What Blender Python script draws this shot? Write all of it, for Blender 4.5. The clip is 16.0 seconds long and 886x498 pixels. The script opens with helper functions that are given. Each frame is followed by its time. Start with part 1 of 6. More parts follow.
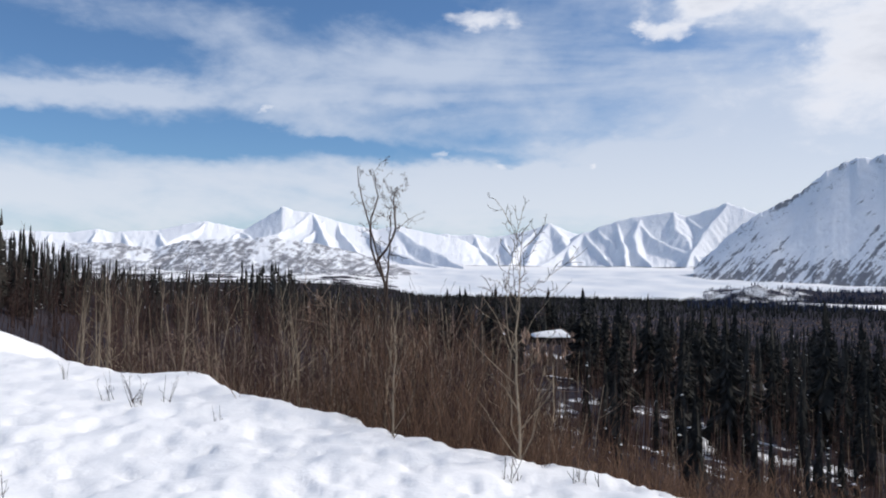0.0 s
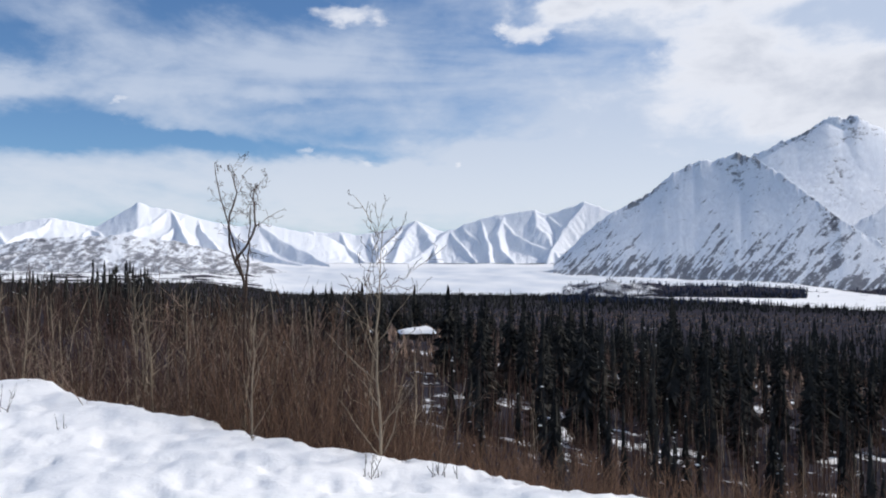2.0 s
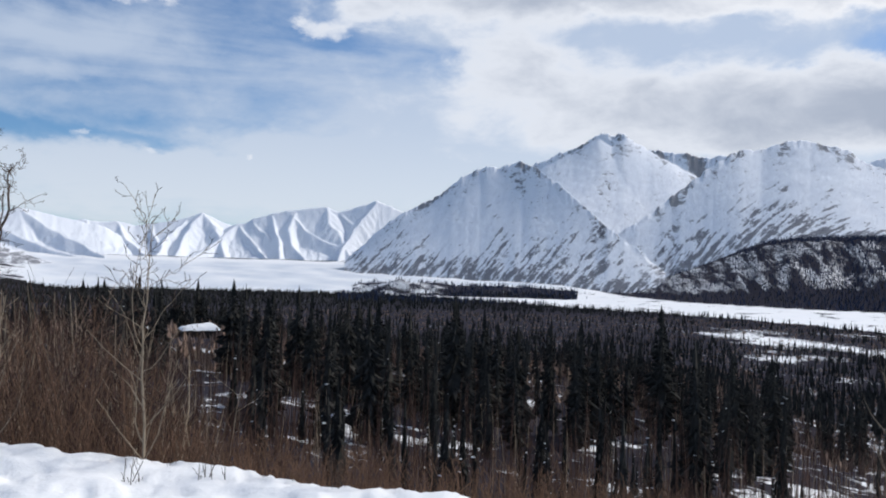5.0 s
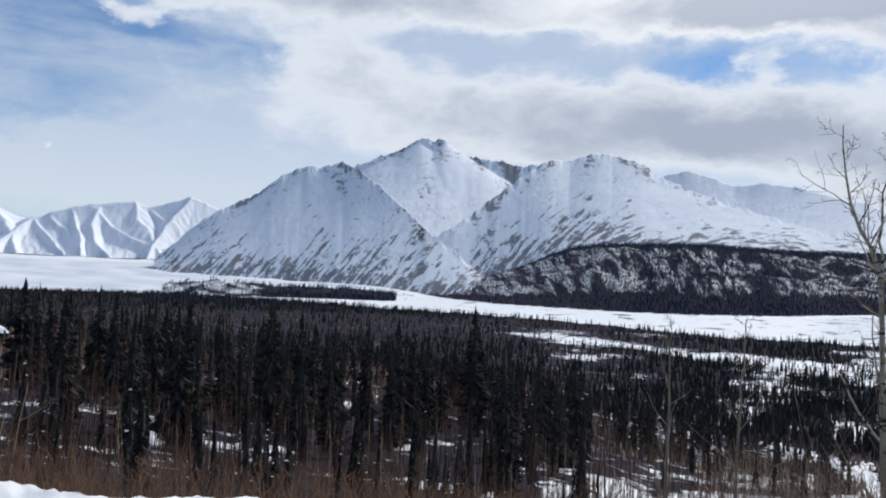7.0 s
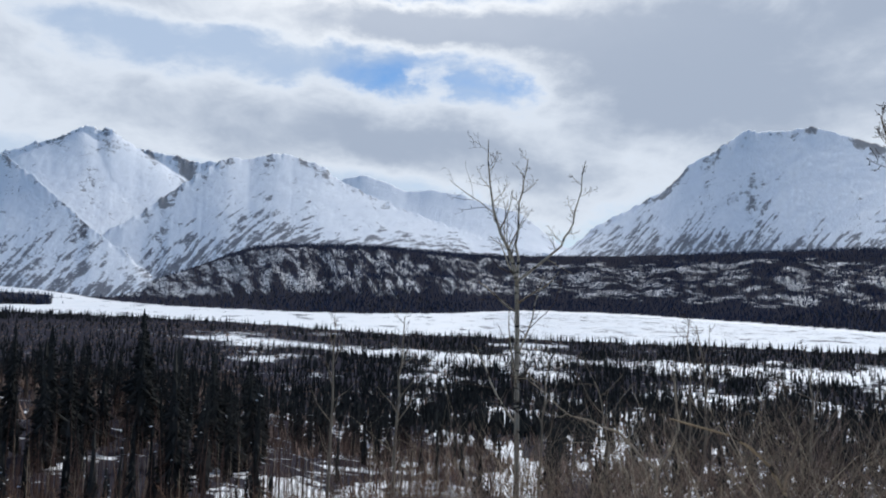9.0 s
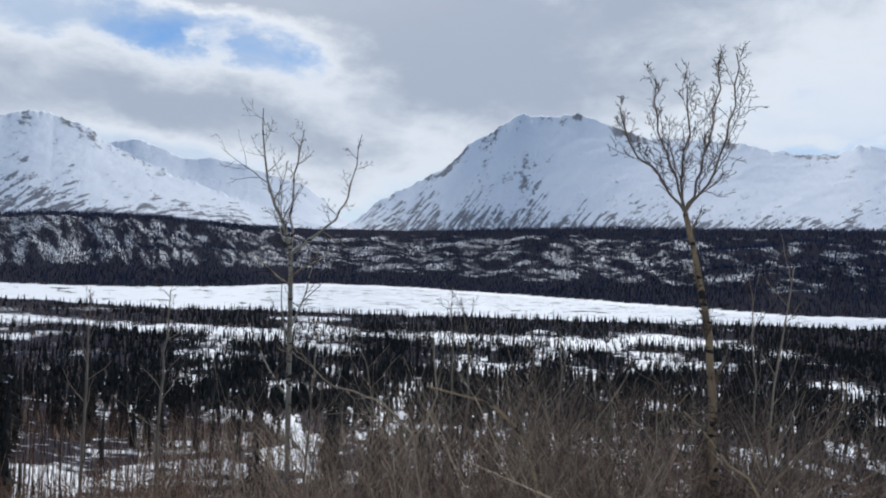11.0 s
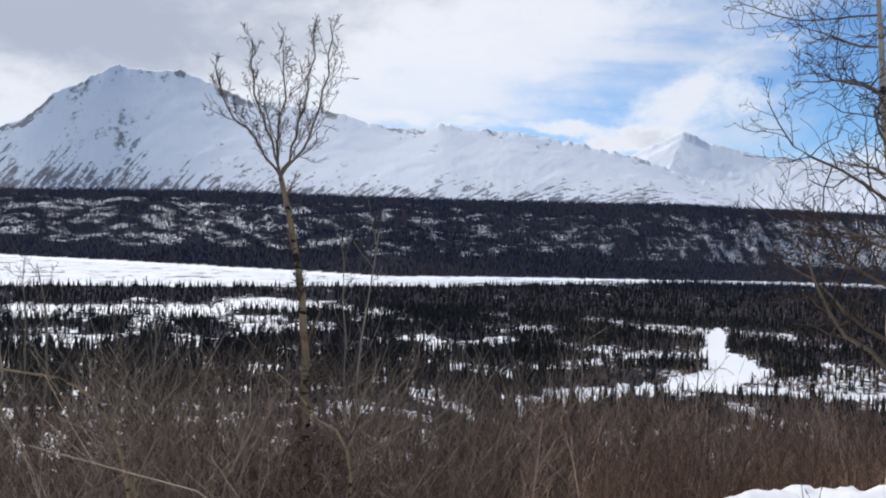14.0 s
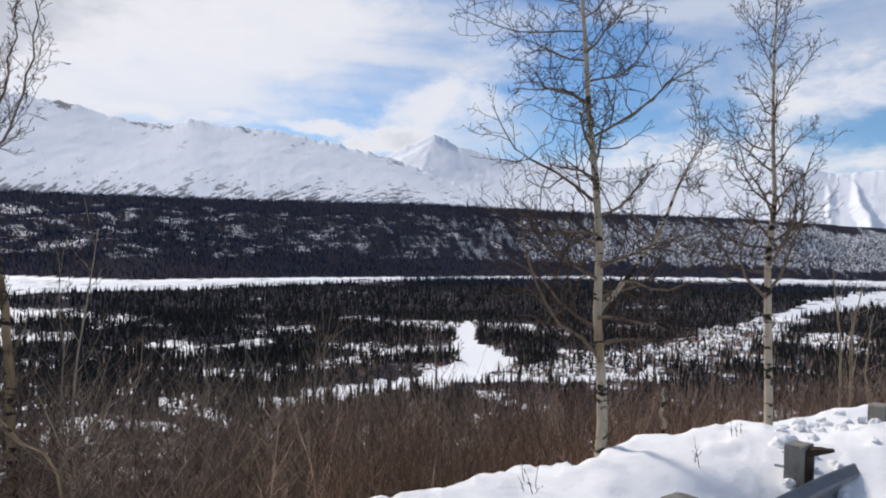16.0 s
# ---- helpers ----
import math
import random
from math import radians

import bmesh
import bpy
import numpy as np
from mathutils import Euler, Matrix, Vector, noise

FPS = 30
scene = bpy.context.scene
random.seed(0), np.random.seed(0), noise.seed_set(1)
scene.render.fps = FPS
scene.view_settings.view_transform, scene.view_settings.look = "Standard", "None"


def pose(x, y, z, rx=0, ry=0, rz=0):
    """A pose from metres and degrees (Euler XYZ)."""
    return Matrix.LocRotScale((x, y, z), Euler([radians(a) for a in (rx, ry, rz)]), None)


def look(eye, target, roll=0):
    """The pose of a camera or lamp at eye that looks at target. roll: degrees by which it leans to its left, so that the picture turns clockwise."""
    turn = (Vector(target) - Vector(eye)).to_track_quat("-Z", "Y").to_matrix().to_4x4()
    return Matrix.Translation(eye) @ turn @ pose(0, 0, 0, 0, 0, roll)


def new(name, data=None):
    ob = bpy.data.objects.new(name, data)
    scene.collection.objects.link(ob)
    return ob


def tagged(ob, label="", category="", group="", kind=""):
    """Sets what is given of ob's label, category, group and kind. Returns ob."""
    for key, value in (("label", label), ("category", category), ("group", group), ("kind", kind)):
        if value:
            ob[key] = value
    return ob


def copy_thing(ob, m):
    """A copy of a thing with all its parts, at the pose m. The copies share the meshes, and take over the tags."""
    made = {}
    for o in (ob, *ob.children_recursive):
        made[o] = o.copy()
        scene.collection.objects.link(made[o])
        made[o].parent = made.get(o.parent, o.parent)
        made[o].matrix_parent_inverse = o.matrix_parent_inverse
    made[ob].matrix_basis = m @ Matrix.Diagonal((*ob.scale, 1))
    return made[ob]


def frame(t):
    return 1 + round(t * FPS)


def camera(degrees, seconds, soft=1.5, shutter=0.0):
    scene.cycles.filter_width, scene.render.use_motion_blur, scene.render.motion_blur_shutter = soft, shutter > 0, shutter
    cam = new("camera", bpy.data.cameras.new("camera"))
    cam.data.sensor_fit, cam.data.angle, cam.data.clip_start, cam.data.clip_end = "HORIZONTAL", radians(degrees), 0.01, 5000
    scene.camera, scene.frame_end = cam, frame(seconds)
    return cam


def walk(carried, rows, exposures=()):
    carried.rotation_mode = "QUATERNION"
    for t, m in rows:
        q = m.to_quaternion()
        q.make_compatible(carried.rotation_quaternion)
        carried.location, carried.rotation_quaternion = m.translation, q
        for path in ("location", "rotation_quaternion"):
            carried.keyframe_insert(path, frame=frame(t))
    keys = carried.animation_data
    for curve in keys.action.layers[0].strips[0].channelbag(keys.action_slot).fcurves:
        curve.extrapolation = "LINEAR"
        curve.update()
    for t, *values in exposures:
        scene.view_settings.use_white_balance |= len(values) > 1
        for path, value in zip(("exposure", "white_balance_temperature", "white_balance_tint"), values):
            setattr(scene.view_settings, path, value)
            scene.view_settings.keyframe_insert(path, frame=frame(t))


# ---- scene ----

# ---- camera: a hand-held pan from left to right, eye 1.7 m over the snow ----
EYE = 1.7
cam = camera(57.9, 16.0, soft=2.0)
# seconds, turn to the left, tilt up, roll (degrees), place (metres)
TURNS = [
    (0.0, -0.03, 1.75, 0.51, 0.014, 0.442),
    (0.5, -2.69, 2.10, 0.53, 0.031, 0.441),
    (1.0, -5.49, 2.03, 0.54, 0.043, 0.437),
    (1.5, -7.38, 1.75, 0.23, 0.053, 0.425),
    (2.0, -9.55, 1.61, 0.03, 0.070, 0.420),
    (2.5, -11.96, 1.48, 0.25, 0.087, 0.437),
    (3.0, -14.08, 1.49, 0.28, 0.099, 0.436),
    (3.5, -16.32, 1.51, 0.36, 0.110, 0.432),
    (4.0, -19.19, 1.49, 0.64, 0.127, 0.411),
    (6.5, -32.88, 1.97, 2.20, 0.220, 0.356),
    (7.0, -37.20, 2.09, 2.07, 0.243, 0.327),
    (7.5, -44.05, 2.36, 1.81, 0.295, 0.267),
    (8.0, -51.43, 2.39, 2.40, 0.329, 0.237),
    (8.5, -55.98, 2.96, 2.04, 0.343, 0.206),
    (9.0, -59.85, 2.88, 1.76, 0.343, 0.187),
    (11.5, -80.47, 1.29, 2.11, 0.417, 0.034),
    (12.0, -86.20, 1.12, 1.98, 0.440, 0.032),
    (12.5, -90.54, 0.63, 1.81, 0.458, 0.025),
    (13.0, -94.42, 0.10, 1.41, 0.456, 0.010),
    (13.5, -99.49, -0.34, 1.71, 0.452, -0.004),
    (14.0, -103.06, -0.10, 1.99, 0.459, -0.025),
    (14.5, -108.24, 0.43, 2.62, 0.452, -0.072),
    (15.0, -110.72, 0.28, 2.55, 0.467, -0.112),
    (15.5, -114.25, -0.02, 1.69, 0.470, -0.172),
    (16.0, -120.29, 0.33, 1.15, 0.462, -0.213),
]


def pan_row(t, yaw, pitch, roll, x, y):
    a, p = radians(yaw), radians(pitch)
    ahead = Vector((-math.sin(a) * math.cos(p), math.cos(a) * math.cos(p), math.sin(p)))
    eye = Vector((x, y, EYE))
    return t, look(eye, eye + ahead, roll)


# the camera's own exposure and white balance drift a little as it turns towards the sun
METER = [(0.0, 0.0, 6500, 12), (3.5, -0.03, 6420, 11), (7.0, -0.08, 6280, 9), (9.0, -0.10, 6150, 8), (12.5, -0.08, 6280, 9), (13.5, -0.02, 6330, 10), (14.0, 0.06, 6440, 11), (14.6, -0.04, 6500, 12), (16.0, 0.0, 6680, 13)]
walk(cam, [pan_row(*row) for row in TURNS], METER)

# ---- sky, clouds and sun ----
SUN_AZ, SUN_EL = 82.0, 38.0


def node(tree, kind, **values):
    n = tree.nodes.new(kind)
    for key, value in values.items():
        n.inputs[int(key[1:]) if key[0] == "i" and key[1:].isdigit() else key].default_value = value
    return n


def calc(tree, op, a, b=None, c=None, clamp=False):
    n = tree.nodes.new("ShaderNodeMath")
    n.operation, n.use_clamp = op, clamp
    for i, v in enumerate((a, b, c)):
        if v is None:
            continue
        if isinstance(v, (int, float)):
            n.inputs[i].default_value = v
        else:
            tree.links.new(v, n.inputs[i])
    return n.outputs[0]


def mixed(tree, f, a, b):
    n = tree.nodes.new("ShaderNodeMix")
    n.data_type = "RGBA"
    for i, v in ((0, f), (6, a), (7, b)):
        if isinstance(v, (int, float)):
            n.inputs[i].default_value = v
        elif isinstance(v, tuple):
            n.inputs[i].default_value = (*v, 1)
        else:
            tree.links.new(v, n.inputs[i])
    return n.outputs[2]


def smooth(tree, v, lo, hi):
    n = tree.nodes.new("ShaderNodeMapRange")
    n.interpolation_type = "SMOOTHSTEP"
    tree.links.new(v, n.inputs[0])
    n.inputs[1].default_value, n.inputs[2].default_value = lo, hi
    return n.outputs[0]


def noise_at(tree, vec, scale, detail=5.0, rough=0.55, distort=0.0):
    n = node(tree, "ShaderNodeTexNoise", Scale=scale, Detail=detail, Roughness=rough, Distortion=distort)
    tree.links.new(vec, n.inputs["Vector"])
    return n.outputs["Fac"]


world = bpy.data.worlds.new("sky")
scene.world = world
world.use_nodes = True
W = world.node_tree
W.nodes.clear()
sky = W.nodes.new("ShaderNodeTexSky")
sky.sky_type, sky.sun_disc = "NISHITA", False
sky.sun_elevation, sky.sun_rotation = radians(SUN_EL), radians(SUN_AZ)
sky.air_density, sky.dust_density, sky.ozone_density, sky.altitude = 1.0, 0.05, 5.0, 600
co = W.nodes.new("ShaderNodeTexCoord")
xyz = W.nodes.new("ShaderNodeSeparateXYZ")
W.links.new(co.outputs["Generated"], xyz.inputs[0])
DEG = 57.29578
azim = calc(W, "MULTIPLY", calc(W, "ARCTAN2", xyz.outputs[0], xyz.outputs[1]), DEG)
elev = calc(W, "MULTIPLY", calc(W, "ARCSINE", xyz.outputs[2]), DEG)
# clouds lie in sheets: the higher they stand over the horizon, the taller they look
flat = W.nodes.new("ShaderNodeCombineXYZ")
W.links.new(calc(W, "MULTIPLY", azim, 0.035), flat.inputs[0])
W.links.new(calc(W, "MULTIPLY", elev, 0.14), flat.inputs[1])
streak = noise_at(W, flat.outputs[0], 1.3, 9.0, 0.56, 0.7)
puffy = W.nodes.new("ShaderNodeCombineXYZ")
W.links.new(calc(W, "MULTIPLY", azim, 0.11), puffy.inputs[0])
W.links.new(calc(W, "MULTIPLY", elev, 0.2), puffy.inputs[1])
billow = noise_at(W, puffy.outputs[0], 1.7, 11.0, 0.60, 0.25)
# the edges of the clouds are torn by the wind
torn = W.nodes.new("ShaderNodeTexNoise")
torn.inputs["Scale"].default_value, torn.inputs["Detail"].default_value, torn.inputs["Roughness"].default_value = 2.4, 6.0, 0.62
W.links.new(puffy.outputs[0], torn.inputs["Vector"])
tear = W.nodes.new("ShaderNodeSeparateXYZ")
W.links.new(torn.outputs["Color"], tear.inputs[0])
torn_az = calc(W, "ADD", azim, calc(W, "MULTIPLY", calc(W, "SUBTRACT", tear.outputs[0], 0.5), 7.0))
torn_el = calc(W, "ADD", elev, calc(W, "MULTIPLY", calc(W, "SUBTRACT", tear.outputs[1], 0.5), 2.4))


def patch(az, el, waz, wel, weight, tilt=0.0):
    """A soft oval of cloud (or of clear sky, with a negative weight) about a place of the sky, in degrees."""
    dx = calc(W, "SUBTRACT", torn_az, az)
    dy = calc(W, "SUBTRACT", torn_el, el)
    if tilt:
        dy = calc(W, "SUBTRACT", dy, calc(W, "MULTIPLY", dx, tilt))
    dx, dy = calc(W, "DIVIDE", dx, waz), calc(W, "DIVIDE", dy, wel)
    d = calc(W, "ADD", calc(W, "MULTIPLY", dx, dx), calc(W, "MULTIPLY", dy, dy))
    return calc(W, "DIVIDE", weight, calc(W, "ADD", calc(W, "MULTIPLY", d, d), 1.0))


def total(parts):
    s = parts[0]
    for p in parts[1:]:
        s = calc(W, "ADD", s, p)
    return s


THIN = [  # veils of high cloud, and the blue between them
    (-26, 11.3, 11, 0.9, 0.34, 0.05), (-24, 14.4, 9, 1.3, -0.38, -0.05), (-6, 14.2, 13, 1.9, 0.25, 0.08), (-25, 9.1, 11, 0.62, -0.58, -0.05), (-10, 9.2, 8, 0.5, -0.35, -0.06),
    (-28, 17.5, 7, 1.5, 0.06, -0.2), (-22, 20.0, 10, 2.0, -0.30, -0.1), (-6, 19.2, 9, 1.6, -0.36, -0.1), (5, 5.6, 60, 2.6, 0.27, 0.0),
    (16, 11.0, 14, 1.6, -0.03, 0.1), (22, 9.5, 14, 2.5, 0.30, 0.12), (2, 8.2, 6, 0.5, -0.25, 0.0), (12, 15.5, 8, 1.2, -0.22, 0.0),
]
THIN_EAST = [  # the same beyond the glacier
    (61, 14.2, 9, 1.5, -0.22, -0.06), (117, 13.5, 13, 2.8, 0.16, 0.0),
    (102, 10.6, 6, 1.5, 0.24, -0.03), (131, 13.0, 5, 5.0, -0.36, 0.0), (101, 16.5, 14, 2.6, 0.50, 0.0),
    (140, 17.0, 12, 0.8, 0.35, 0.05), (140, 19.0, 12, 0.7, -0.3, 0.05), (84, 14.0, 12, 6.0, 0.6, 0.0), (38, 12.0, 28, 9.0, 0.24, 0.0), (60, 45.0, 70, 22.0, 0.3, 0.0),
]
BREAKS = [  # blue seen through the veils over the glacier
    (7, 9.6, 9, 0.6, -0.14, 0.02), (-2, 11.4, 6, 0.5, -0.12, 0.06), (20, 7.6, 7, 0.5, -0.12, 0.05),
]
THICK = [  # heaped and grey cloud
    (2.3, 17.7, 3.4, 0.62, 0.42, 0.05), (15.6, 16.6, 2.0, 0.8, 0.42, -0.15), (-12.5, 11.2, 0.8, 0.35, 0.42, 0.3),
    (4.1, 7.7, 0.8, 0.28, 0.4, 0.0), (10.2, 8.0, 0.4, 0.28, 0.4, 0.0), (-0.4, 8.2, 0.8, 0.3, 0.3, 0.0), (19, 18.0, 3, 1.2, 0.35, 0.1),
    (45, 11.2, 18, 3.2, 0.80, 0.01), (29, 14.6, 5, 2.2, 0.42, 0.1), (27, 19.5, 8, 2.2, 0.5, 0.0), (46, 18.8, 20, 1.5, 0.62, -0.03), (60, 18.2, 9, 1.2, 0.6, -0.03),
]
THICK_EAST = [
    (84, 15.0, 13, 6.5, 0.85, 0.0), (73, 16.0, 8, 5.0, 0.65, 0.0), (60, 9.6, 8, 2.0, 0.45, -0.1), (67, 7.0, 6, 2.2, 0.5, 0.0), (58.5, 14.6, 1.6, 1.2, 0.45, 0.0), (120.5, 10.6, 4.5, 2.0, 0.42, 0.05),
    (116, 8.0, 3.0, 1.0, 0.5, 0.0), (99.5, 9.0, 3.0, 0.5, 0.25, 0.0), (104.5, 8.8, 2.5, 0.5, 0.25, 0.0), (110.5, 8.7, 3.0, 0.45, 0.40, -0.05), (126, 14.2, 5, 0.8, 0.25, 0.05),
    (147, 11.2, 9.0, 2.8, 0.38, 0.15), (60, 14.2, 9, 1.3, -0.36, -0.06), (140, 6.5, 14, 1.4, 0.45, 0.0), (105, 20.0, 16, 3.0, 0.4, 0.0), (107, 15.5, 11, 3.0, 0.26, -0.05),
]
veil = smooth(W, calc(W, "ADD", calc(W, "ADD", streak, calc(W, "MULTIPLY", calc(W, "SUBTRACT", billow, 0.5), 0.45)), total([patch(*p) for p in THIN + THIN_EAST + BREAKS])), 0.34, 0.86)
heap = smooth(W, calc(W, "ADD", calc(W, "MULTIPLY", billow, 0.9), total([patch(*p) for p in THICK + THICK_EAST])), 0.64, 1.04)
# thick cloud is grey within and bright at its rims, the more so near the sun
body = smooth(W, calc(W, "ADD", calc(W, "MULTIPLY", billow, 0.95), total([patch(*p) for p in THICK + THICK_EAST])), 0.88, 1.62)
glow = patch(57, 21, 16, 4.5, 0.9)
rim = mixed(W, glow, (0.82, 0.855, 0.92), (1.08, 1.07, 1.07))
grey = mixed(W, glow, (0.43, 0.485, 0.59), (0.58, 0.62, 0.71))
cloud = mixed(W, body, rim, grey)
SKY_GAIN = (0.082, 0.096, 0.105)
blue = W.nodes.new("ShaderNodeVectorMath")
blue.operation = "MULTIPLY"
W.links.new(sky.outputs[0], blue.inputs[0])
blue.inputs[1].default_value = SKY_GAIN
tone = mixed(W, calc(W, "MULTIPLY", veil, 0.86), blue.outputs[0], mixed(W, patch(102, 14, 15, 5.5, 0.9), mixed(W, smooth(W, elev, 3.0, 14.0), (0.74, 0.79, 0.86), (0.56, 0.645, 0.78)), (0.90, 0.91, 0.94)))
tone = mixed(W, heap, tone, cloud)
back = W.nodes.new("ShaderNodeBackground")
W.links.new(tone, back.inputs[0])
out = W.nodes.new("ShaderNodeOutputWorld")
W.links.new(back.outputs[0], out.inputs[0])

sun_light = bpy.data.lights.new("sun", "SUN")
sun_light.energy, sun_light.angle, sun_light.color = 3.3, radians(10.0), (1.0, 0.95, 0.88)
sun_lamp = new("sun", sun_light)
sun_way = Vector((math.sin(radians(SUN_AZ)) * math.cos(radians(SUN_EL)), math.cos(radians(SUN_AZ)) * math.cos(radians(SUN_EL)), math.sin(radians(SUN_EL))))
sun_lamp.matrix_world = look(sun_way * 200, (0, 0, 0))

# ---- materials ----
def material(name, rough=0.8, spec=0.3):
    m = bpy.data.materials.new(name)
    m.use_nodes = True
    t = m.node_tree
    b = t.nodes["Principled BSDF"]
    b.inputs["Roughness"].default_value = rough
    b.inputs["Specular IOR Level"].default_value = spec
    geo = t.nodes.new("ShaderNodeNewGeometry")
    return m, t, b, geo


def relief(t, b, height, strength, distance):
    n = t.nodes.new("ShaderNodeBump")
    n.inputs["Strength"].default_value, n.inputs["Distance"].default_value = strength, distance
    t.links.new(height, n.inputs["Height"])
    t.links.new(n.outputs[0], b.inputs["Normal"])


def attr(t, name):
    n = t.nodes.new("ShaderNodeAttribute")
    n.attribute_name = name
    return n.outputs["Fac"]


def ground_material():
    m, t, b, geo = material("snow_ground", 0.75, 0.25)
    p = geo.outputs["Position"]
    fine, mid, broad = noise_at(t, p, 14.0, 6), noise_at(t, p, 1.6, 6), noise_at(t, p, 0.035, 8, 0.62)
    speck = noise_at(t, p, 0.22, 6, 0.7)
    cover = attr(t, "cover")
    # woods on the far bench: level bands and gullies of snow, speckled with trees
    at, up, gully = attr(t, "bench_az"), attr(t, "bench_up"), attr(t, "gully")

    def on_bench(a, k, lean, detail, rough, twist):
        v = t.nodes.new("ShaderNodeCombineXYZ")
        t.links.new(calc(t, "ADD", calc(t, "MULTIPLY", at, a), calc(t, "MULTIPLY", up, lean)), v.inputs[0])
        t.links.new(calc(t, "MULTIPLY", up, k), v.inputs[1])
        return noise_at(t, v.outputs[0], 1.0, detail, rough, twist)
    bands, falls, dots = on_bench(0.50, 10.5, 1.0, 8, 0.66, 0.25), on_bench(1.25, 4.0, 4.0, 7, 0.64, 0.5), on_bench(15.0, 60.0, 6.0, 3, 0.6, 0.2)
    lot = calc(t, "ADD", calc(t, "MULTIPLY", bands, calc(t, "SUBTRACT", 1.0, gully)), calc(t, "MULTIPLY", falls, gully))
    bare = smooth(t, calc(t, "ADD", lot, attr(t, "snowy")), 0.51, 0.63)
    wooded = calc(t, "MAXIMUM", calc(t, "SUBTRACT", 1.0, bare), smooth(t, dots, 0.44, 0.55))
    f = smooth(t, calc(t, "ADD", cover, calc(t, "ADD", calc(t, "MULTIPLY", calc(t, "SUBTRACT", broad, 0.5), 0.9), calc(t, "MULTIPLY", calc(t, "SUBTRACT", speck, 0.5), 1.8))), 0.45, 0.58)
    snow = mixed(t, mid, (0.86, 0.862, 0.865), (0.92, 0.918, 0.912))
    snow = mixed(t, attr(t, "ice"), snow, mixed(t, speck, (0.48, 0.53, 0.60), (0.70, 0.74, 0.79)))
    bench = attr(t, "bench")
    f = calc(t, "ADD", calc(t, "MULTIPLY", f, calc(t, "SUBTRACT", 1.0, bench)), calc(t, "MULTIPLY", wooded, bench))
    # ground brush raised and blued everywhere, to carry the far bench's haze in its colour
    brush = mixed(t, speck, (0.026, 0.026, 0.036), (0.060, 0.055, 0.064))
    t.links.new(mixed(t, f, snow, brush), b.inputs["Base Color"])
    t.links.new(calc(t, "MULTIPLY", calc(t, "SUBTRACT", 1.0, f), 0.22), b.inputs["Specular IOR Level"])
    crust = noise_at(t, p, 4.6, 7, 0.6, 0.3)
    relief(t, b, calc(t, "ADD", calc(t, "MULTIPLY", mid, 0.6), calc(t, "ADD", calc(t, "MULTIPLY", crust, 0.16), calc(t, "MULTIPLY", fine, 0.07))), 0.55, 0.12)
    return m


def mountain_material(name, grain=1.0):
    m, t, b, geo = material(name, 0.9, 0.05)
    # along the range and up its face
    face = t.nodes.new("ShaderNodeCombineXYZ")
    t.links.new(attr(t, "across"), face.inputs[0])
    t.links.new(attr(t, "upward"), face.inputs[1])
    p = face.outputs[0]
    broad, mid, fine = noise_at(t, p, 0.006 * grain, 8, 0.6), noise_at(t, p, 0.03 * grain, 8, 0.65, 0.4), noise_at(t, p, 0.14 * grain, 6, 0.7)
    rock, shrub = attr(t, "rock"), attr(t, "shrub")
    wob = calc(t, "ADD", calc(t, "MULTIPLY", calc(t, "SUBTRACT", mid, 0.5), 1.5), calc(t, "MULTIPLY", calc(t, "SUBTRACT", fine, 0.5), 1.1))
    fr = smooth(t, calc(t, "ADD", rock, wob), 0.55, 0.72)
    # small outcrops, in clusters
    crop = noise_at(t, p, 0.085 * grain, 6, 0.66, 0.8)
    spots = calc(t, "MULTIPLY", smooth(t, crop, 0.62, 0.67), smooth(t, calc(t, "ADD", broad, calc(t, "MULTIPLY", rock, 0.9)), 0.60, 0.90))
    fr = calc(t, "MAXIMUM", fr, spots)
    fs = smooth(t, calc(t, "ADD", shrub, wob), 0.42, 0.80)
    snow = mixed(t, broad, (0.80, 0.83, 0.88), (0.90, 0.91, 0.93))
    stone = mixed(t, mid, (0.095, 0.095, 0.105), (0.22, 0.215, 0.22))
    # shrub tone paled to blue-grey: the haze of the far slopes is painted in
    hazy_shrub = mixed(t, fine, (0.040, 0.040, 0.054), (0.105, 0.100, 0.118))
    c = mixed(t, calc(t, "MULTIPLY", fr, 0.85), snow, stone)
    t.links.new(mixed(t, calc(t, "MULTIPLY", fs, 0.80), c, hazy_shrub), b.inputs["Base Color"])
    relief(t, b, calc(t, "ADD", mid, calc(t, "MULTIPLY", fine, 0.5)), 0.3, 14.0 / grain)
    return m


